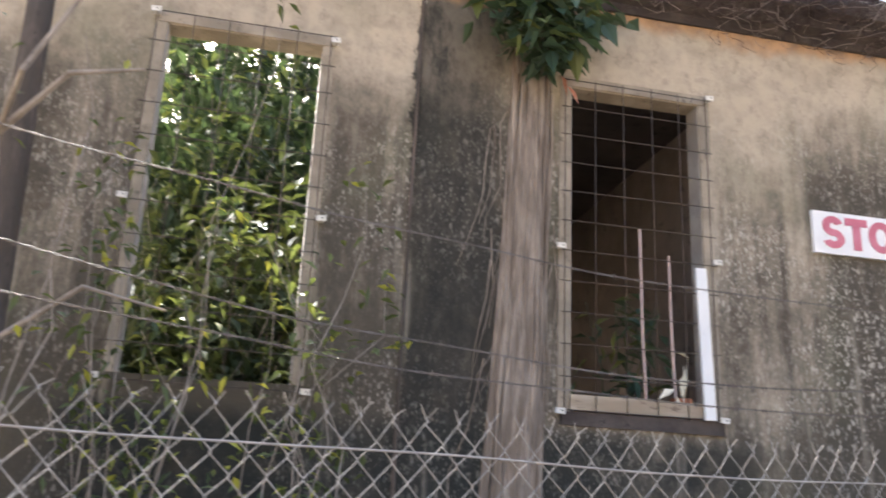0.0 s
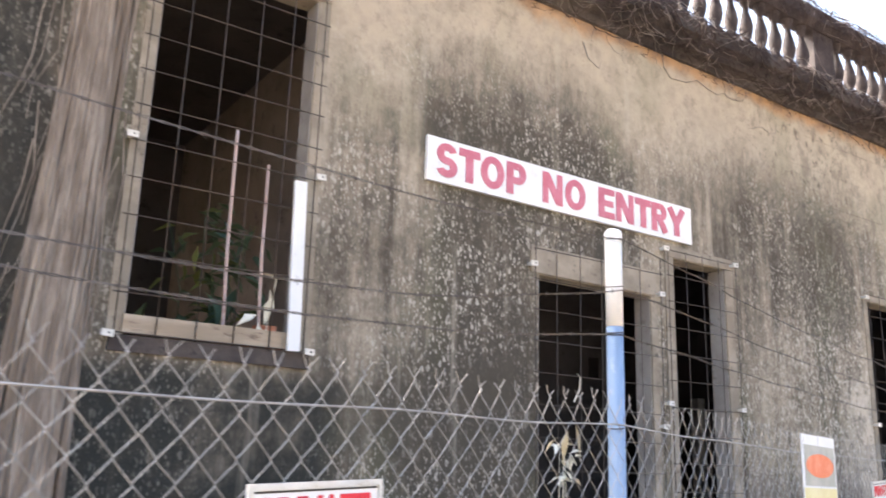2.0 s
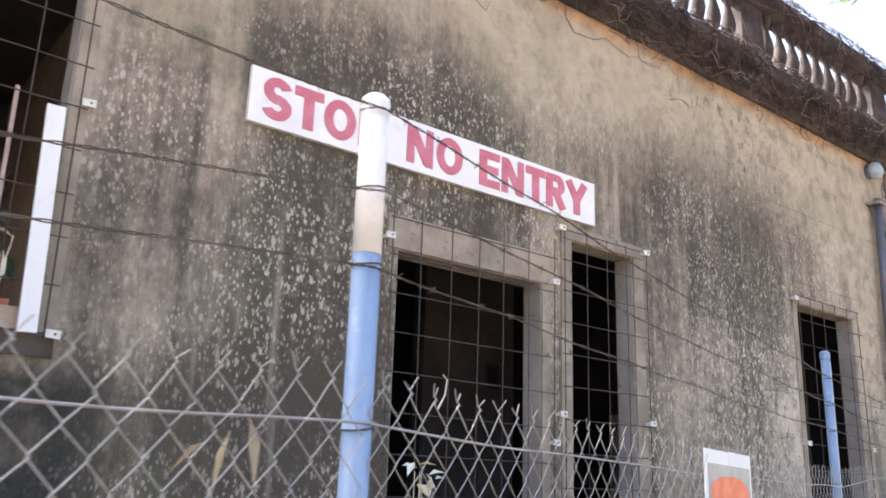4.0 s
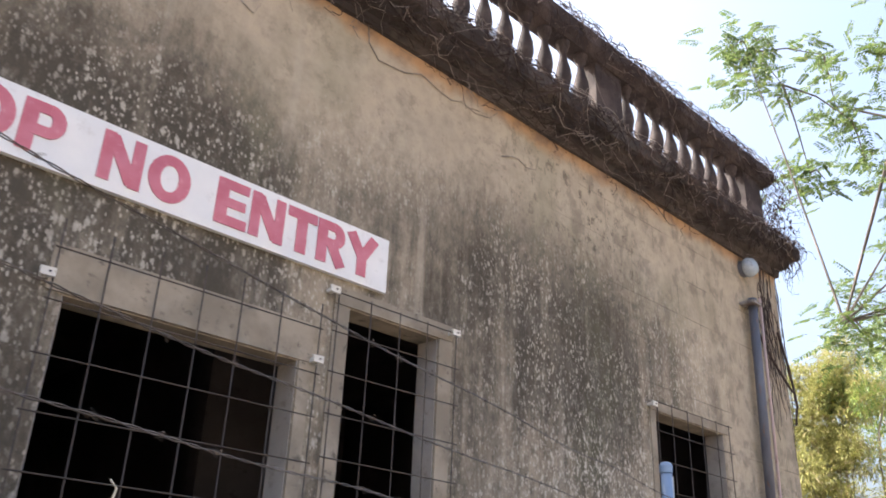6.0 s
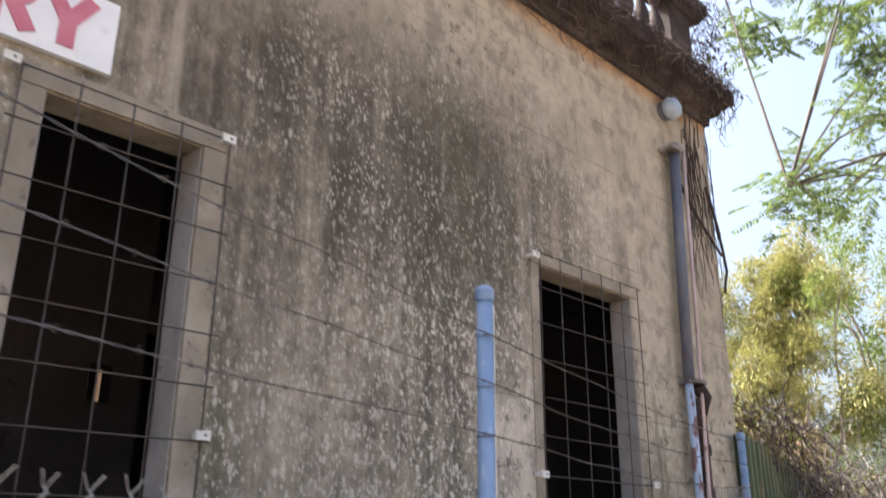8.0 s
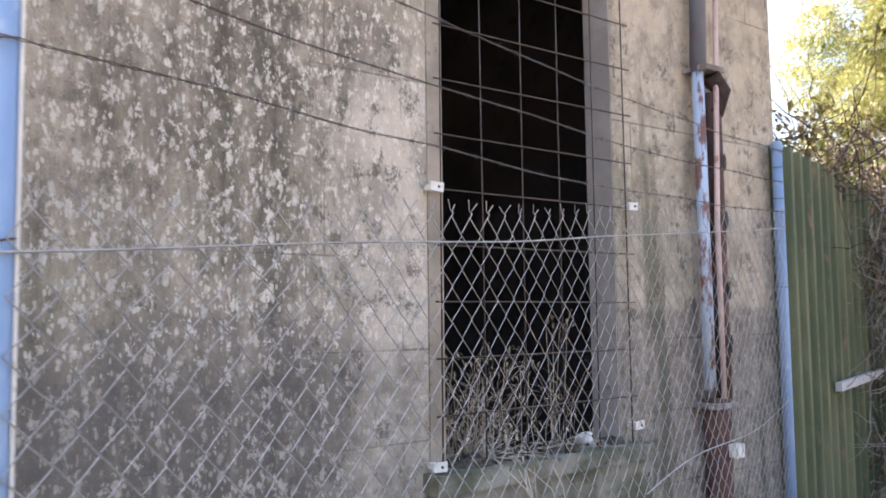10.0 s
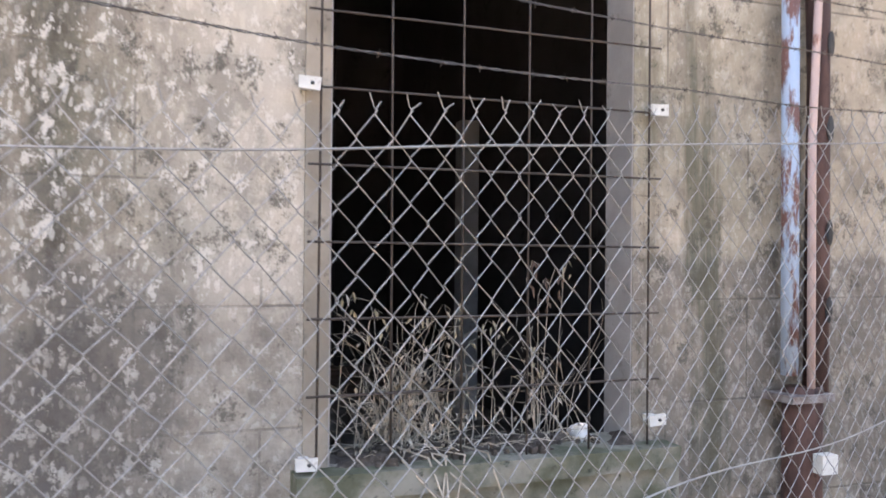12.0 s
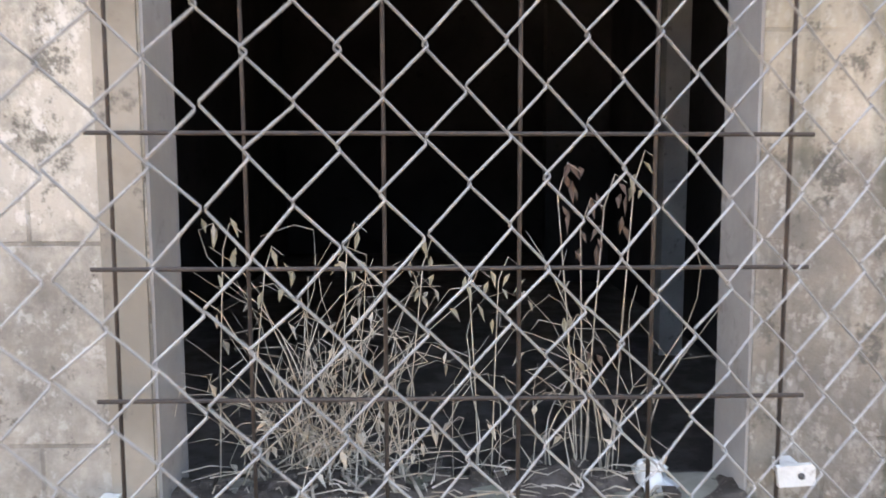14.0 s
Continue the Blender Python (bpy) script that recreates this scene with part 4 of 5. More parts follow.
ZIG = [zigzag(k % 2, k).mesh("link_wire", GALV) for k in range(14)]
for i in range(3):
    a, b = POSTS[i], POSTS[i + 1]
    t = thing("chain_link_fence", "galvanised chain-link netting with twisted ends above its top wire", "fence", (0, 0, 0), "fence bays")
    length = math.hypot(b[0] - a[0], b[1] - a[1])
    turn = math.degrees(math.atan2(b[1] - a[1], b[0] - a[0]))
    top = [p + noise.noise_vector(p * 1.7) * 0.012 for p in spanned(a, b, TOPWIRE[i], TOPWIRE[i + 1], 0.015, 40)]
    part("top_wire", Shape().tube([p + Vector((0, -0.034, 0)) for p in top], 0.0026, sides=5), GALV, t, "wavy straining wire")
    count = int(length / (W / 2)) - 1
    rest = Shape()
    for k in range(count):
        f = (k + 0.7) / (count + 0.4)
        p = top[min(int(f * 40), 39)].lerp(top[min(int(f * 40) + 1, 40)], f * 40 - int(f * 40))
        bulge = 0.035 * math.sin(p.x * 2.3) * math.sin(math.pi * f)
        m = pose(p.x, p.y - 0.034 + bulge * 0.3, p.z + (H / 2 if k % 2 else 0) + 0.020, 1.2 * math.sin(p.x * 1.9), random.gauss(0, 0.12), turn)
        if i == 0:
            src = ZIG[2 * random.randrange(7) + k % 2]
            n = len(rest.v)
            rest.v += [tuple(m @ v.co) for v in src.vertices]
            rest.f += [tuple(n + q for q in poly.vertices) for poly in src.polygons]
        else:
            part("link_wire", ZIG[2 * random.randrange(7) + k % 2], GALV, t, m=m)
    if i == 0:
        tagged(part("netting", rest, GALV, t), kind="stuff")

pts = []
for k in range(22):
    f = k / 21
    x = 8.95 + 1.65 * f
    a, b = POSTS[2], POSTS[3]
    pts.append((x, a[1] + (b[1] - a[1]) * (x - a[0]) / (b[0] - a[0]) - 0.05, 1.00 + 0.16 * f + 0.025 * math.sin(f * 7)))
solid("loose_wire", Shape().tube(pts, 0.0028, 0.002, 5), GALV, "loose bent wire threaded along the netting", "wire")

# ---- notices on the fence ----
def fence_y(x, i=None):
    i = next(k for k in range(3) if x <= POSTS[k + 1][0] or k == 2)
    a, b = POSTS[i], POSTS[i + 1]
    return a[1] + (b[1] - a[1]) * (x - a[0]) / (b[0] - a[0])


for x0, x1, top in ((1.40, 1.74, 1.555), (5.78, 6.14, 1.575)):
    xm = (x0 + x1) / 2
    t = thing("private_notice", "small white notice with red PRIVATE lettering wired to the fence", "sign", group="private notices",
              m=pose(xm, fence_y(xm) - 0.052, top - 0.14, 0, -2, 15))
    w = (x1 - x0) / 2 * 1.03
    part("plate", Shape().box((-w, -0.004, -0.14), (w, 0.0, 0.14)), SIGNWHITE, t)
    fr = Shape()
    for lo, hi in (((-w, -0.009, 0.128), (w, -0.004, 0.14)), ((-w, -0.009, -0.14), (w, -0.004, -0.128)), ((-w, -0.009, -0.128), (-w + 0.012, -0.004, 0.128)), ((w - 0.012, -0.009, -0.128), (w, -0.004, 0.128))):
        fr.box(lo, hi)
    part("rim", fr, CLIP, t, "raised white rim")
    part("border_line", Shape().box((-w + 0.014, -0.0052, 0.122), (w - 0.014, -0.004, 0.126)), PRINTDARK, t)
    lettering("PRIVATE", w * 1.62, 0.062, PRINTRED, t, pose(0, -0.0055, 0.083, 90), weight=0.03)
    for k in range(2):
        part("text_bar", Shape().box((-w * 0.7, -0.0055, -0.01 - 0.06 * k), (w * 0.7, -0.004, 0.02 - 0.06 * k)), PRINTRED, t)

for x0, w, top, label in ((4.49, 0.50, 1.785, "pale poster with an orange oval above a yellow field"),):
    xm = x0 + w / 2
    t = thing("fence_poster", label, "poster", m=pose(xm, fence_y(xm) - 0.050, top, 0, 1, 15))
    half = w / 2
    part("sheet", Shape().box((-half, -0.004, -0.62), (-0.004, 0, -0.002)).box((0.004, -0.004, -0.62), (half, 0, 0.0)), SIGNWHITE, t)
    part("print_field", Shape().box((-half + 0.03, -0.0056, -0.24), (half - 0.02, -0.004, -0.05)), GREY, t)
    part("print_field", Shape().box((-half + 0.01, -0.0056, -0.60), (half - 0.01, -0.004, -0.25)), YELLOW, t)
    ring = [((half - 0.035) * math.cos(a / 24 * 2 * math.pi), -0.006, -0.145 + 0.058 * math.sin(a / 24 * 2 * math.pi)) for a in range(25)]
    n0 = Shape()
    n0.v = [(x * k, -0.0062 - 0.001 * (k > 0.9), -0.145 + (z + 0.145) * k) for k in (0.98, 0.0) for x, _, z in ring[:-1]]
    n0.f = [(q, (q + 1) % 24, 24 + (q + 1) % 24, 24 + q) for q in range(24)]
    part("ring", n0, ORANGE, t, "orange printed oval")
    for k in range(3):
        part("text_bar", Shape().box((-half * 0.75, -0.0064, -0.32 - 0.09 * k), (half * (0.7 - 0.1 * k), -0.0055, -0.30 - 0.09 * k)), GREY, t)

# ---- in and at the upper window ----
solid("sill_board", Shape().box((1.80, WALL - 0.03, 2.165), (2.66, WALL + 0.06, 2.255)).rough(0.006, 6), WOOD, "weathered grey timber board across the window foot", "board")
# sunlit plank; the sunlight is put into its white colour
p = Shape().box((-0.036, -0.012, 0), (0.036, 0.012, 0.95)).rough(0.003, 6)
solid("white_plank", p, SIGNWHITE, "bright white plank leaning at the window jamb, sunlight put into its white", "plank").matrix_world = pose(2.685, WALL - 0.062, 2.155, 0, -1.5, 0)
for x, y, z in ((2.33, WALL + 0.10, 3.38), (2.535, WALL + 0.11, 3.22)):
    solid("steel_rod", Shape().tube([(x + 0.02, y, 2.14), (x, y, 2.7), (x - 0.005, y, z)], 0.010, sides=7), PINKPIPE, "upright pinkish rusty reinforcing rod", "rod", group="rods in the window")
for x, y, w, h in ((2.47, 4.90, 0.10, 0.07), (2.57, 4.93, 0.11, 0.14), (2.36, 4.94, 0.12, 0.06), (2.61, 4.88, 0.08, 0.08)):
    solid("brick_fragment", Shape().box((x - w / 2, y - 0.04, 2.15), (x + w / 2, y + 0.04, 2.15 + h)).rough(0.016, 14), BRICKRED, "broken red brick piece on the window sill", "brick", group="brick fragments")
s = Shape()
for _ in range(90):
    b = Vector((random.gauss(2.42, 0.14), random.uniform(5.15, 5.5), random.uniform(2.3, 3.0)))
    s.leaf(b, (random.gauss(0, 1), random.gauss(-0.4, 0.6), random.gauss(-0.3, 0.6)), random.uniform(0.10, 0.2), 0.065)
for _ in range(9):
    x = random.gauss(2.42, 0.1)
    s.tube([(x, 5.3, 0.45), (x + random.gauss(0, 0.05), 5.3, 2.5), (x + random.gauss(0, 0.1), 5.3, 2.95)], 0.005, 0.003, 4)
solid("window_plant", s, FIGLEAF, "dark green leafy plant growing inside the window", "plant")
t = thing("dead_sprig", "curled bleached white leaves on a dry stalk", "sprig", (2.56, 4.89, 2.2))
part("stalk", Shape().tube([(0, 0, -0.04), (0.02, -0.01, 0.2), (0.04, -0.02, 0.35)], 0.004, 0.003, 4), PALELEAF, t)
for b, way, l in (((0.01, -0.01, 0.30), (0.05, 0, -1), 0.15), ((0.04, -0.02, 0.34), (-0.5, 0, 0.3), 0.10), ((0.03, -0.02, 0.26), (-0.3, 0, -1), 0.15), ((-0.06, -0.03, 0.14), (-0.8, 0, -0.35), 0.12), ((-0.05, -0.03, 0.10), (0.1, 0, -1), 0.09)):
    part("leaf", Shape().leaf(b, way, l, 0.065, 0.15), PALELEAF, t)

# ---- at the doorway: a dried plant hanging in the mesh ----
s = Shape()
for _ in range(16):
    b = Vector((random.gauss(4.62, 0.05), WALL - random.uniform(0.05, 0.1), random.uniform(1.5, 1.80)))
    s.leaf(b, (random.gauss(0, 0.6), random.gauss(-0.3, 0.3), random.uniform(-1, 0.2)), random.uniform(0.06, 0.12), 0.045)
for _ in range(4):
    x = random.gauss(4.62, 0.03)
    s.tube([(x, WALL - 0.06, 0.1), (x + 0.01, WALL - 0.06, 1.0), (x + random.gauss(0, 0.03), WALL - 0.07, 1.7)], 0.004, 0.002, 4)
solid("dried_plant", s, PALELEAF, "bleached dried plant caught in the doorway mesh", "plant")
s = Shape().tube([(4.74, WALL - 0.05, 2.02), (4.78, WALL - 0.06, 2.10), (4.80, WALL - 0.05, 2.18), (4.77, WALL - 0.05, 2.21)], 0.006, 0.003, 5)
solid("dried_tendril", s, PALELEAF, "pale curled tendril hanging on the mesh", "vine")
s = Shape()
for b, way, l in (((2.49, 2.42, 1.70), (-0.25, 0, -1), 0.085), ((2.52, 2.42, 1.72), (0.2, 0, -1), 0.09), ((2.45, 2.42, 1.68), (-0.7, 0, -0.5), 0.06)):
    s.leaf(b, way, l, 0.034, 0.2)
solid("dry_fence_leaf", s, DRYLEAF, "yellowed dry leaves caught on the fence top", "leaf")

# ---- weeds and litter in the far window ----
def dry_weed(cx, n, height, spread, y=5.0):
    t = thing("dry_weed", "clump of dry straw-coloured weed stalks on the sill", "weed", (cx, y, 1.05), "weeds in the window")
    for _ in range(n):
        s = Shape()
        pts, p = [], Vector((random.gauss(0, 0.05), random.gauss(0, 0.04), -0.02))
        way = Vector((random.gauss(0, spread), random.gauss(-0.08, 0.2), 1)).normalized()
        l = height * random.uniform(0.35, 1.15)
        for k in range(9):
            pts.append(tuple(p))
            p = p + way * l / 8
            way = (way + Vector((random.gauss(0, 0.24), random.gauss(0, 0.14), -0.018 * k))).normalized()
        s.tube(pts, random.uniform(0.0009, 0.0026), 0.0006, 4, False)
        for _ in range(random.randint(1, 4)):
            q = Vector(pts[random.randint(2, 8)])
            e = q + Vector((random.gauss(0, 0.06), random.gauss(0, 0.04), random.uniform(-0.05, 0.06)))
            bend = (q + e) / 2 + Vector((random.gauss(0, 0.015), 0, 0.016))
            s.tube([tuple(q), tuple(bend), tuple(e)], 0.0010, 0.0005, 3, False)
            if random.random() < 0.35:
                s.leaf(e, (random.gauss(0, 0.6), random.gauss(-0.2, 0.4), -1), random.uniform(0.015, 0.035), random.uniform(0.007, 0.014), 0.6)
        part("stalk", s, STRAW, t)
    return t


for cx, n, h, sp in ((8.80, 44, 0.44, 0.28), (8.77, 22, 0.30, 0.75), (8.87, 8, 0.46, 0.4), (8.99, 4, 0.38, 0.4), (9.19, 5, 0.34, 0.2), (9.31, 9, 0.60, 0.12), (8.67, 4, 0.44, 0.2), (9.08, 4, 0.38, 0.35)):
    dry_weed(cx, n, h, sp)
# withered heads: twigs that bend over and carry limp leaves
for x, z, mat, n in ((8.63, 1.50, DRYLEAF, 6), (8.70, 1.46, DRYLEAF, 5), (8.84, 1.50, DRYLEAF, 4), (8.97, 1.47, DRYLEAF, 4), (9.05, 1.42, DRYLEAF, 6), (9.10, 1.44, DRYLEAF, 4), (9.20, 1.60, BROWNLEAF, 8), (9.24, 1.54, BROWNLEAF, 7),
                     (9.28, 1.58, BROWNLEAF, 6), (9.33, 1.62, DRYLEAF, 4), (9.22, 1.34, DRYLEAF, 5), (9.25, 1.30, BROWNLEAF, 4)):
    t = thing("withered_weed", "withered weed with limp curled leaves on a bent stalk", "weed", (x, 4.98, 1.03), "weeds in the window")
    h, lean = z - 1.03, random.gauss(0, 0.035)
    pts = [(-lean, 0.02, 0), (-lean * 0.6, 0.01, h * 0.45), (0, 0, h * 0.9), (0.015, -0.01, h), (0.035, -0.015, h - 0.015)]
    part("stalk", Shape().tube(pts, 0.0017, 0.0008, 4, False), STRAW, t)
    for _ in range(n):
        b = (random.gauss(0.012, 0.022), random.gauss(-0.01, 0.012), h - random.uniform(-0.01, 0.09))
        part("leaf", Shape().leaf(b, (random.gauss(0, 0.5), random.gauss(-0.2, 0.4), -1), random.uniform(0.018, 0.036), random.uniform(0.007, 0.013), 0.7), mat, t)
# soil and fallen stalks along the inner edge of the sill
s, n = Shape(), 44
for i in range(n):
    for j in range(7):
        x, y = 8.555 + 0.93 * i / (n - 1), 4.80 + 0.03 * j
        s.v.append((x, y, 1.042 + (0.035 * max(0, noise.noise((x * 9, y * 9, 2)) + 0.35) + 0.012 * noise.noise((x * 40, y * 40, 5)) if 0 < j < 6 else -0.006)))
s.f = [(a, a + 7, a + 8, a + 1) for i in range(n - 1) for j in range(6) for a in [i * 7 + j]]
solid("sill_soil", s, SOIL, "dark crumbly soil and leaf litter on the sill", "soil", "stuff", smooth=True)
s = Shape()
for _ in range(70):
    x, y, a, l = random.uniform(8.6, 9.42), random.uniform(4.80, 4.98), random.uniform(0, math.pi), random.uniform(0.03, 0.13)
    d = Vector((math.cos(a) * l, math.sin(a) * l * 0.35, random.gauss(0, 0.012)))
    c = Vector((x, y, 1.068 + random.uniform(0, 0.012)))
    s.tube([tuple(c - d / 2), tuple(c + Vector((0, 0, 0.008))), tuple(c + d / 2)], random.uniform(0.0008, 0.002), 0.0007, 4, False)
solid("fallen_stalks", s, STRAW, "broken dry stalks lying on the sill", "straw", "stuff")
s = Shape()
for _ in range(7):
    x = random.uniform(8.75, 9.0)
    s.tube([(x, 4.98, 1.06), (x + random.gauss(0.02, 0.06), WALL - 0.07, 1.07), (x + random.gauss(0.06, 0.05), WALL - 0.13, 0.95), (x + random.gauss(0.1, 0.06), WALL - 0.15, random.uniform(0.72, 0.86))], 0.0035, 0.0015, 4, False)
solid("dry_grass", s, STRAW, "dry grass blades hanging over the sill", "grass")
s = Shape()
for _ in range(70):
    x, y, r = random.uniform(8.6, 9.4), random.uniform(4.80, 5.0), random.uniform(0.005, 0.016)
    s.box((x - r, y - r, 1.045), (x + r, y + r, 1.06 + r * 0.9), None)
solid("sill_debris", s.rough(0.008, 30), SOIL, "crumbled mortar and dust on the sill", "debris", "stuff")
s = Shape().lathe([(0.03, 0), (0.042, 0.008), (0.044, 0.02), (0.03, 0.03), (0.026, 0.042), (0.014, 0.048), (0.003, 0.052)], pose(9.36, 4.92, 1.045), 14).rough(0.03, 34)
solid("plastic_bag", s, PLASTIC, "crumpled white plastic bag on the sill", "bag", smooth=True)
solid("inner_post", Shape().box((10.30, 8.27, 0.45), (10.43, 8.40, 2.56)).rough(0.006, 5), CONCRETE, "slim grey concrete post inside the ruin", "post")
# translucent sheet standing in for a sunlit brown panel in the back wall's opening
shut = thing("window_lit_panel", "translucent brown sheet standing in for a sunlit panel in the back opening", "cloth", (9.68, 13.2, 3.46))
c = Shape()
for i in range(25):
    for j in range(9):
        c.v.append((-0.56 + 1.03 * i / 24, 0.02 * math.sin(i * 1.9), 0.86 * j / 8))
c.f = [(q, q + 9, q + 10, q + 1) for i in range(24) for j in range(8) for q in [i * 9 + j]]
part("cloth", c, LITPANEL, shut)
part("batten", Shape().box((-0.10, -0.09, -0.02), (0.0, -0.05, 0.86)), BARK, shut, "dark upright batten")
part("batten", Shape().box((-0.56, -0.06, -0.03), (0.47, -0.03, 0.012)), BARK, shut, "dark lower batten")
for k in range(4):
    part("batten", Shape().box((-0.50 + 0.31 * k, -0.045, 0.0), (-0.49 + 0.31 * k, -0.028, 0.86)), WOOD, shut)

# ---- fig on the wall: aerial roots and a tuft of leaves ----
fig = thing("wall_fig", "strangler fig with grey aerial roots flat on the wall", "fig tree", (1.5, WALL, 0))
for k in range(54):
    c = random.gauss(0, 0.5)
    x_top, x_bot = 0.05 + 0.10 * c, -0.07 + 0.24 * c + random.gauss(0, 0.02)
    pts = []
    y = -0.015 - 0.035 * math.exp(-c * c * 3) - random.uniform(0, 0.015)
    for j in range(12):
        f = j / 11
        pts.append((x_top + (x_bot - x_top) * f + (0.012 + 0.014 * (k % 3)) * math.sin(f * (5 + k % 5) + k) + random.gauss(0, 0.004), y + 0.008 * math.sin(f * 6 + k * 2), 4.75 - 4.75 * f))
    part("root", Shape().tube(pts, random.uniform(0.006, 0.017), random.uniform(0.008, 0.024), 6, False), ROOT, fig, smooth=True)
for k in range(22):
    x, z = random.uniform(-0.25, 0.2), random.uniform(2.2, 4.2)
    pts = [(x, -0.01, z)]
    for _ in range(5):
        x, z = x + random.gauss(-0.02, 0.03), z - random.uniform(0.1, 0.3)
        pts.append((x, -0.012, z))
    part("fine_root", Shape().tube(pts, 0.005, 0.002, 4, False), ROOT, fig)
s = Shape()
for _ in range(420):
    b = Vector((random.gauss(0.05, 0.22), random.uniform(-0.35, -0.05), random.uniform(4.25, 4.95)))
    if b.z < 4.28 + abs(b.x - 0.05) * 0.7:
        continue
    s.leaf(b, (random.gauss(0, 0.7), random.gauss(-0.35, 0.4), random.uniform(-1, 0.1)), random.uniform(0.14, 0.22), random.uniform(0.085, 0.12), 0.18)
part("leaves", s, FIGLEAF, fig, "large glossy dark green leaves")
s = Shape()
for b in ((0.17, -0.2, 4.24), (0.20, -0.22, 4.17)):
    s.leaf(b, (random.gauss(0, 0.4), -0.2, -1), 0.13, 0.07, 0.2)
part("dead_leaf", s, BRICKRED, fig, "rust-coloured dead leaf")
for _ in range(12):
    x = random.gauss(0.05, 0.15)
    part("twig", Shape().tube([(x * 0.4, -0.05, 4.3), (x * 0.8, -0.12, 4.6), (x * 1.3, -0.2, 4.95)], 0.008, 0.004, 5), TWIG, fig)


# ---- shrubs at the garden window ----
def shrub(name, label, centre, spread, twigs, leaves, mat, size, bark=TWIG, base=None):
    t = thing(name, label, "shrub", (centre[0], centre[1], 0))
    wood, crown = Shape(), Shape()
    ends = []
    for _ in range(twigs):
        p = Vector((random.gauss(0, 0.12), random.gauss(0, 0.1), 0))
        goal = Vector((random.gauss(0, spread[0]), random.gauss(0, spread[1]), centre[2] + random.gauss(0, spread[2])))
        pts = []
        for k in range(9):
            f = k / 8
            pts.append(p.lerp(goal, f) + Vector((random.gauss(0, 0.06), random.gauss(0, 0.05), 0.2 * math.sin(f * math.pi))))
        wood.tube(pts, 0.007, 0.002, 5, False)
        ends += pts[4:]
    for _ in range(leaves):
        e = random.choice(ends) + Vector([random.gauss(0, 0.09) for _ in range(3)])
        crown.leaf(e, (random.gauss(0, 1), random.gauss(0, 1), random.gauss(-0.3, 0.6)), size * random.uniform(0.6, 1.3), size * 0.45, 0.2)
    tagged(part("twig_tangle", wood, bark, t), kind="stuff")
    part("leaves", crown, mat, t)
    return t


shrub("garden_shrub", "leafy shrub with yellow-green leaves before the window", (-0.60, 4.45, 2.9), (0.36, 0.12, 0.80), 12, 520, SHRUBLEAF, 0.085)
shrub("garden_shrub", "sparse twiggy shrub with small green leaves", (0.22, 4.5, 2.95), (0.26, 0.1, 0.35), 8, 300, SHRUBLEAF, 0.085)
shrub("garden_shrub", "bare grey twigs with a few leaves", (-1.2, 3.6, 3.0), (0.25, 0.25, 0.55), 11, 110, SHRUBLEAF, 0.07)
shrub("inner_thicket", "dense thicket growing in the roofless room, shade put into its dark green", (-0.5, 5.9, 2.55), (0.8, 0.35, 0.75), 80, 6500, SHADED, 0.15)
shrub("inner_thicket", "tall sunlit thicket growing behind the ruin", (-0.9, 8.2, 4.6), (0.9, 0.7, 1.6), 90, 7500, JUNGLE, 0.19)
shrub("inner_thicket", "tall sunlit thicket growing behind the ruin", (0.4, 9.6, 5.2), (1.0, 0.8, 1.9), 80, 6000, JUNGLE, 0.20)
shrub("inner_thicket", "dark mass of trees behind the roofless room", (-1.0, 12.5, 6.8), (1.9, 0.6, 2.2), 80, 11000, JUNGLE, 0.34)
shrub("inner_thicket", "tall backlit trees behind the roofless room", (-0.4, 10.8, 7.2), (1.4, 0.6, 0.9), 60, 7500, JUNGLE, 0.26)
t = thing("young_tree", "slim dark tree trunk standing close to the wall", "tree", (-1.36, 4.4, 0))
part("trunk", Shape().tube([(0.10, 0, 0), (0.07, 0.02, 1.6), (0.05, 0, 2.6), (0.02, -0.02, 3.6), (-0.03, 0, 5.2)], 0.095, 0.06, 10).rough(0.012, 8), BARK, t, smooth=True)
for pts in ([(0.02, -0.1, 2.75), (0.22, -0.9, 2.95), (0.36, -1.2, 3.10), (0.52, -1.2, 3.45), (0.6, -1.2, 3.7)], [(0.22, -0.9, 2.95), (0.5, -1.1, 3.16), (0.78, -1.1, 3.22)], [(0.05, 0, 2.2), (0.5, -0.2, 2.5), (0.9, -0.3, 2.4)]):
    part("branch", Shape().tube(pts, 0.018, 0.006, 6), TWIG, t, "pale grey branch")

# ---- green corrugated fence beyond the last post ----
sheetfence = thing("corrugated_fence", "tall green corrugated sheet fence, streaked and faded", "fence", m=pose(10.70, 4.80, 0, 0, 0, 16))
for k in range(6):
    s, n = Shape(), 84
    x0, top = k * 0.80, 2.47 + random.gauss(0, 0.02)
    for i in range(n + 1):
        x = x0 + 0.82 * i / n
        y = 0.058 * max(-0.8, min(0.8, 1.2 * math.sin(2 * math.pi * x / 0.20))) + 0.004 * (k % 2)
        s.v += [(x, y, 0.05), (x, y, top), (x, y + 0.002, 0.05), (x, y + 0.002, top)]
    for i in range(n):
        a = 4 * i
        s.f += [(a, a + 4, a + 5, a + 1), (a + 2, a + 3, a + 7, a + 6), (a + 1, a + 5, a + 7, a + 3)]
    part("sheet", s, SHEET, sheetfence, smooth=False)
part("rail", Shape().box((0, 0.055, 2.1), (4.8, 0.095, 2.15)), BARK, sheetfence)
part("rail", Shape().box((0.9, -0.085, 1.12), (3.2, -0.050, 1.17)), CONCRETE, sheetfence)


# ---- dry creeper heaped over the fence, the bank behind it ----
def sheet_y(x):
    return 4.80 + (x - 10.80) * 0.2867


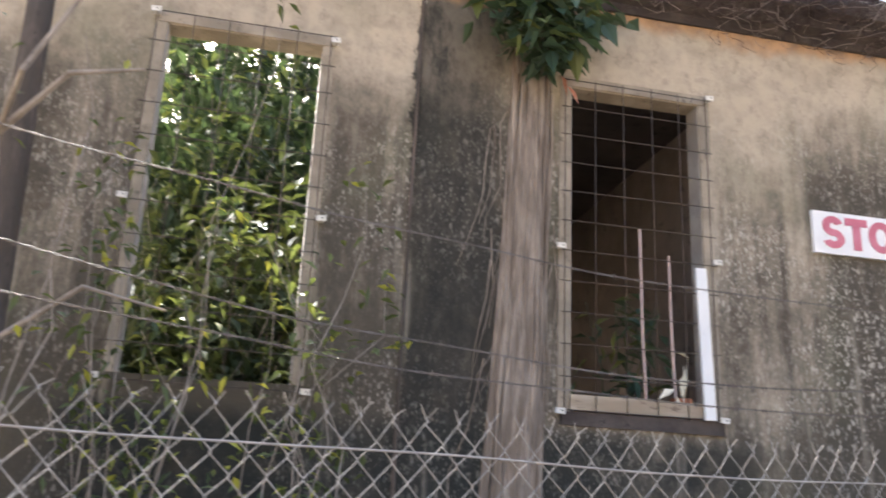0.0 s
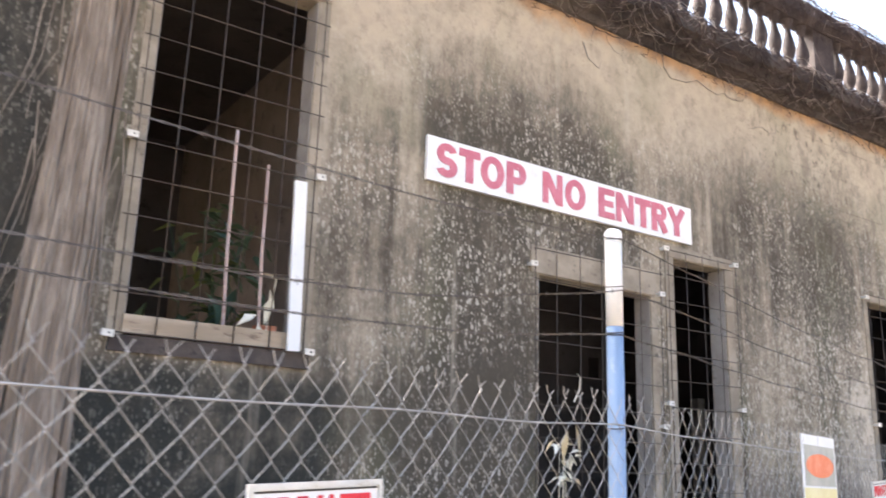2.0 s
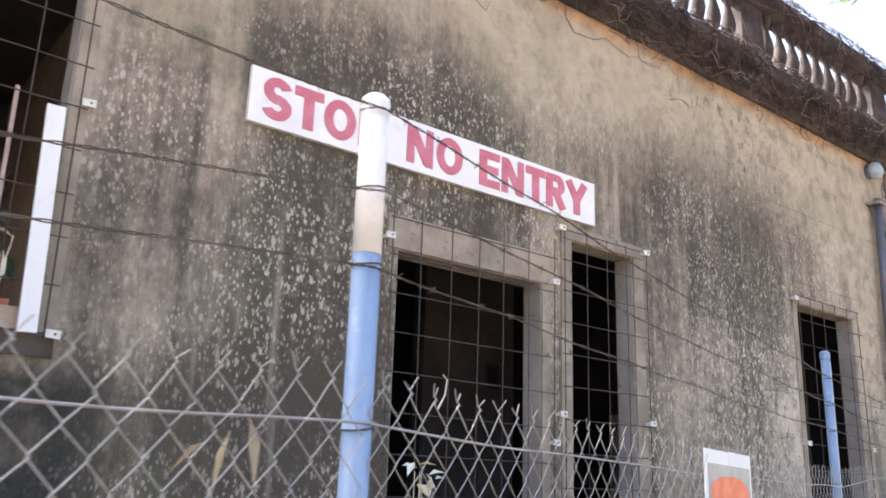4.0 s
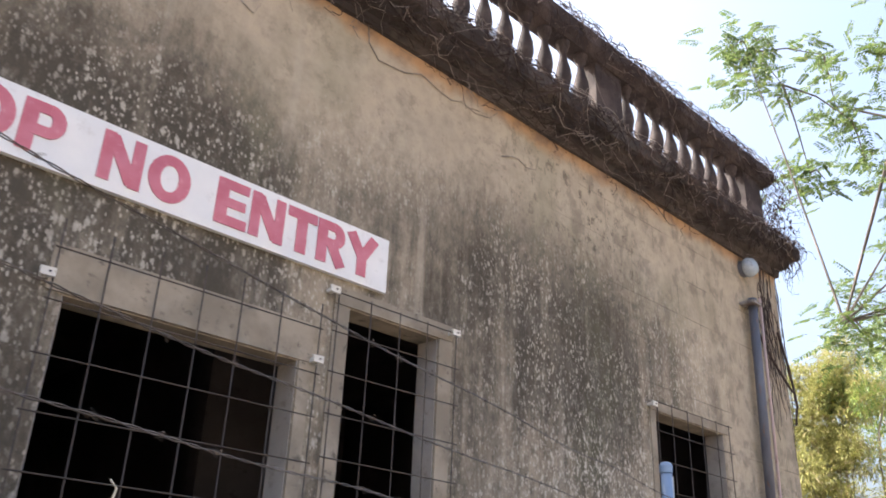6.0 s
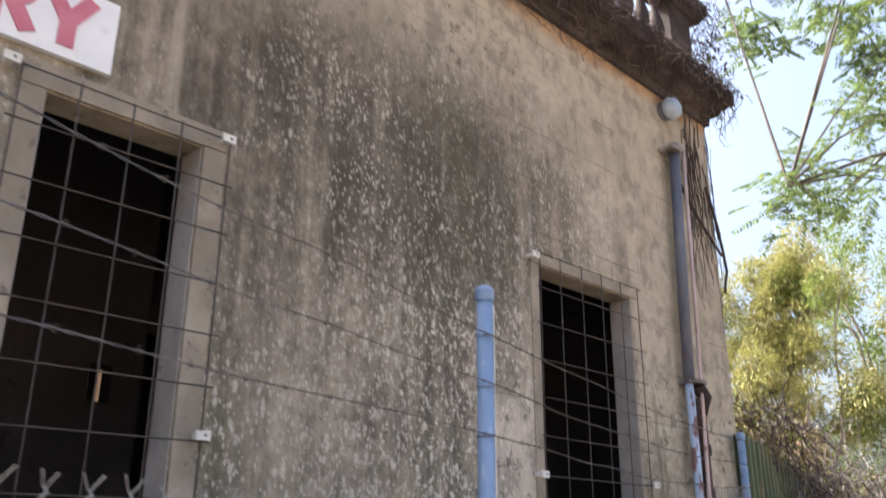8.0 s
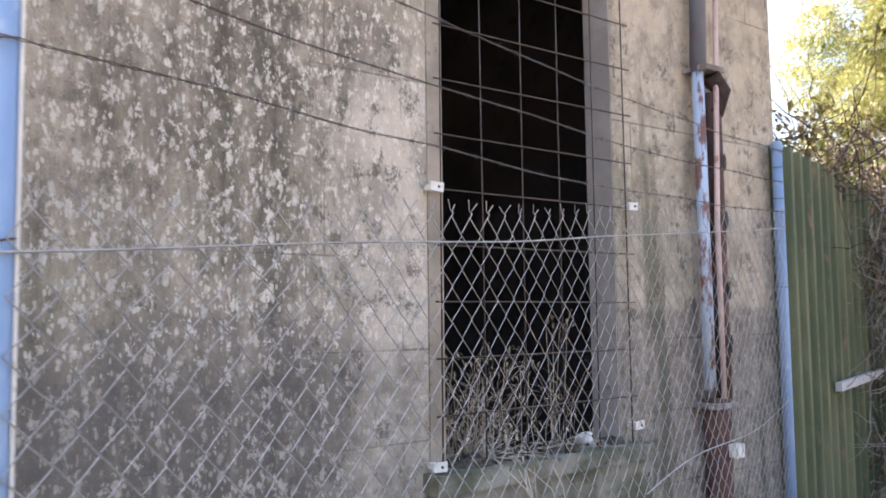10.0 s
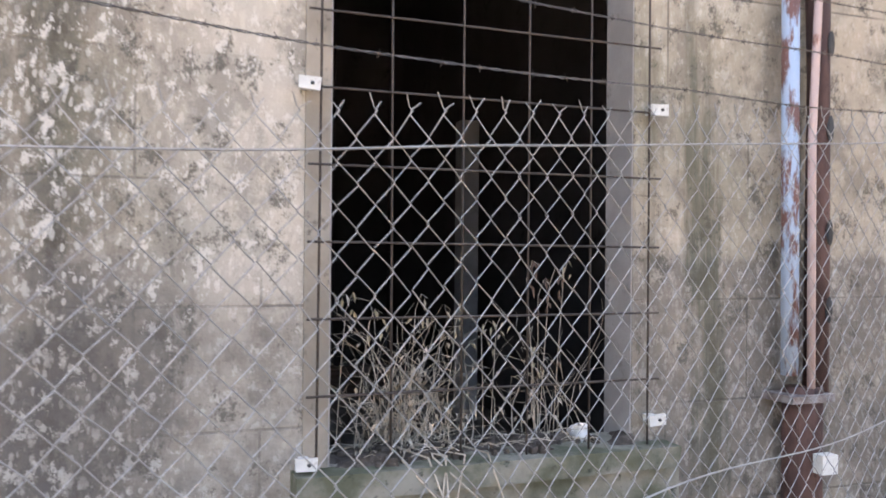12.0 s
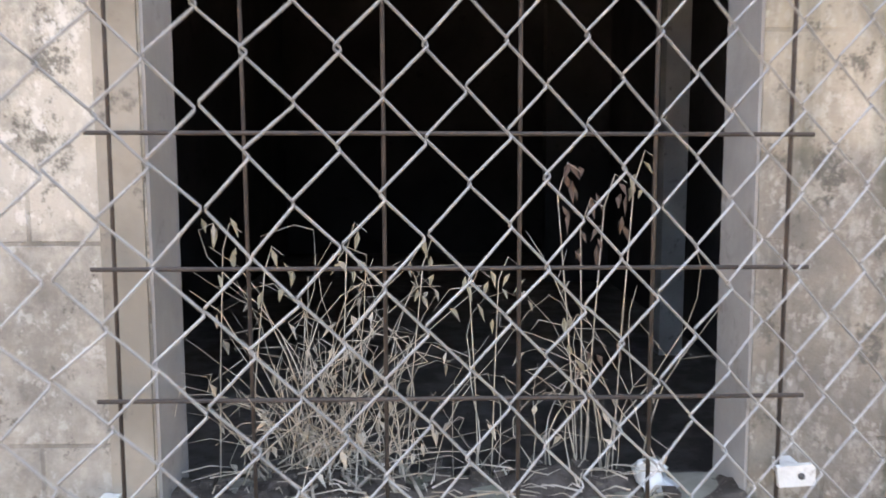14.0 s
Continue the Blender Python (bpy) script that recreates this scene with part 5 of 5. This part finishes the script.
def bramble(name, label, x0, x1, y0, y1, z0, z1, stems, leaves, mat, r=0.006):
    """A tangle that follows the line of the sheet fence; y0 and y1 from its face, outwards."""
    t = thing(name, label, "creeper", ((x0 + x1) / 2, sheet_y((x0 + x1) / 2), 0))
    o = Vector(((x0 + x1) / 2, sheet_y((x0 + x1) / 2), 0))
    a, b = Shape(), Shape()
    def spot():
        x = x0 + (x1 - x0) * random.random() ** 0.8
        return Vector((x, sheet_y(x) - random.uniform(y0, y1) * min(1, 0.25 + (x - x0)), random.uniform(z0, z1))) - o
    for _ in range(stems):
        p = spot()
        way, pts = Vector((random.gauss(0, 1), random.gauss(0, 0.4), random.gauss(-0.5, 0.8))).normalized(), []
        for _ in range(random.randint(5, 12)):
            pts.append(tuple(p))
            p = p + way * 0.10
            way = (way + Vector((random.gauss(0, 0.35), random.gauss(0, 0.2), random.gauss(0, 0.35)))).normalized()
        a.tube(pts, r * random.uniform(0.4, 1.3), r * 0.3, 4, False)
    for _ in range(leaves):
        b.leaf(spot(), (random.gauss(0, 1), random.gauss(0, 1), random.gauss(-0.5, 0.7)), random.uniform(0.04, 0.09), 0.04)
    tagged(part("stem_tangle", a, PALEVINE if r < 0.0055 else VINE, t), kind="stuff")
    tagged(part("leaves", b, mat, t), kind="stuff")
    return t


bramble("dry_creeper", "tangle of dark dry creeper hanging over the fence", 12.5, 15.6, 0.05, 0.7, 0.1, 2.4, 1100, 1500, CREEPER)
bramble("dry_creeper", "pale grey dry stems of creeper hanging over the fence", 12.1, 15.4, 0.05, 0.7, 0.2, 2.45, 900, 60, CREEPER, 0.0045)
bramble("dry_creeper", "heap of reddish dry creeper on top of the fence", 11.4, 15.6, -0.7, 0.2, 2.38, 2.90, 500, 1900, CREEPER)
bank = Shape()
for i in range(25):
    for j in range(9):
        x, y = 11.6 + i * 0.8, 5.6 + j * 1.4
        bank.v.append((x, y, 2.0 * math.sin(math.pi * min(j / 4, 1) / 2) * (0.75 + 0.3 * noise.noise((x * 0.4, y * 0.4, 0))) + 0.2 * noise.noise((x * 1.4, y * 1.4, 3)) - (0.4 if j == 0 else 0)))
bank.f = [(a, a + 9, a + 10, a + 1) for i in range(24) for j in range(8) for a in [i * 9 + j]]
solid("earth_bank", bank, EARTH, "dry earth bank rising behind the corrugated fence", "bank", "structure", smooth=True)
s = Shape()
for _ in range(2600):
    x, y = random.uniform(12.0, 22), random.uniform(6.0, 10)
    b = Vector((x, y, 1.75 + 0.3 * random.random()))
    s.leaf(b, (random.gauss(0, 0.5), random.gauss(0, 0.5), 1), random.uniform(0.15, 0.6), 0.05, 0.1, 0.15)
solid("dry_grass", s, CREEPER, "dry grass and weeds on the bank", "grass", "stuff")

# ---- trees ----
def clump_tree(name, label, base, lobes, mats, trunk_r, stems, per, size, long=1.0):
    """lobes: (x, y, z, radius, material index)."""
    t = thing(name, label, "tree", base)
    o = Vector(base)
    for k in range(stems):
        lobe = lobes[(k * 3) % len(lobes)]
        goal = Vector(lobe[:3]) - o
        pts = [Vector((random.gauss(0, 0.15), random.gauss(0, 0.15), 0)).lerp(goal, j / 7) + Vector((random.gauss(0, 0.07), random.gauss(0, 0.07), 0)) * (j > 0) for j in range(8)]
        part("trunk" if k < 2 else "limb", Shape().tube(pts, trunk_r * random.uniform(0.5, 1), trunk_r * 0.2, 7), TWIG, t, smooth=True)
    crowns = {}
    for x, y, z, r, m in lobes:
        s = crowns.setdefault(m, Shape())
        for _ in range(int(per * r * r)):
            d = Vector([random.gauss(0, 1) for _ in range(3)]).normalized()
            rr = r * random.uniform(0.45, 1.05) * (0.85 + 0.35 * noise.noise(Vector((x, y, z)) + d * 2.2))
            p = Vector((x, y, z)) + d * rr - o
            s.leaf(p, d + Vector([random.gauss(0, 0.5) for _ in range(3)]) + Vector((0, 0, 0.25)), size * random.uniform(0.6, 1.5) * long, size * 0.42, 0.2)
    for m, s in crowns.items():
        part("crown", s, mats[m], t)
    return t


L = []
for _ in range(95):
    z = random.uniform(2.0, 6.7)
    half = 1.30 - 0.55 * max(0, (z - 5.4) / 1.2) - 0.25 * max(0, (3.8 - z))
    L.append((19.2 + random.gauss(0, 0.5), 7.95 + random.uniform(-half, half), z, random.uniform(0.26, 0.48), 0 if random.random() < 0.85 else 1))
clump_tree("feathery_tree", "bushy yellow-green feathery tree in full sun", (19.2, 7.7, 1.6), L, (FARLEAF, FARDARK), 0.06, 9, 3800, 0.062, 1.6)
L = []
for _ in range(40):
    L.append((21.5 + random.gauss(0, 0.7), 6.9 + random.uniform(-1.9, 1.1), random.uniform(2.8, 7.4), random.uniform(0.35, 0.65), 1 if random.random() < 0.7 else 0))
clump_tree("dark_tree", "darker green tree behind the feathery one", (21.5, 6.6, 1.6), L, (FARLEAF, FARDARK), 0.10, 8, 2400, 0.085)


def pinnate_tree():
    """A large tree whose limbs reach over the fence, with feather-shaped leaves."""
    t = thing("overhanging_tree", "large tree with feathery pinnate leaves overhanging the corner", "tree", (15.2, 1.2, 0))
    o = Vector((15.2, 1.2, 0))
    part("trunk", Shape().tube([(0, 0, 0), (-0.1, 0.1, 2.5), (0.05, 0.3, 5), (-0.1, 0.7, 7.5)], 0.28, 0.14, 12), BARK, t, smooth=True)
    crown, twigs = Shape(), Shape()
    centres = []
    while len(centres) < 62:
        x, y, z = random.uniform(12.2, 15.2), random.uniform(2.2, 6.7), random.uniform(4.7, 11.0)
        edge = 5.55 + 0.45 * max(0, (z - 7.7)) - 0.35 * max(0, 6.0 - z)
        if y > edge or (z < 5.6 and y < 4.3 and random.random() < 0.4):
            continue
        if noise.noise(Vector((y * 0.8, z * 0.8, 4.2))) < -0.16:
            continue
        centres.append(Vector((x, y, z)))
    for i, c in enumerate(centres):
        if i % 5 == 0:
            start = o + Vector((-0.05, 0.3, random.uniform(4.2, 7.2)))
            pts = [start.lerp(c, j / 6) + Vector((0, 0, 0.35 * math.sin(math.pi * j / 6))) - o for j in range(7)]
            part("limb", Shape().tube(pts, 0.05, 0.012, 7), BARK, t, smooth=True)
        near = min(centres[: i - i % 5 + 1], key=lambda q: (q - c).length + (0 if q is not c else 9)) if i else c
        twigs.tube([tuple(near - o), tuple((near + c) / 2 - o + Vector((0, 0, 0.1))), tuple(c - o)], 0.016, 0.006, 5, False)
        for _ in range(30):
            p = c + Vector((random.gauss(0, 0.19), random.gauss(0, 0.21), random.gauss(0, 0.17))) - o
            way = Vector((random.gauss(-0.2, 0.8), random.gauss(0.3, 0.8), random.gauss(-0.1, 0.45))).normalized()
            side = way.cross(Vector((0, 0, 1))).normalized()
            l = random.uniform(0.20, 0.36)
            for k in range(8):
                q = p + way * l * (k + 1.5) / 9 - Vector((0, 0, 0.10 * l * (k / 8) ** 2))
                for sgn in (1, -1):
                    crown.leaf(q, side * sgn + way * 0.5, l * 0.30 * (1 - 0.05 * k), 0.034, 0.1, 0.25)
            twigs.tube([tuple(p), tuple(p + way * l)], 0.003, 0.0015, 3, False)
    part("crown", crown, PINNATE, t)
    tagged(part("twig_tangle", twigs, BARK, t), kind="stuff")


pinnate_tree()
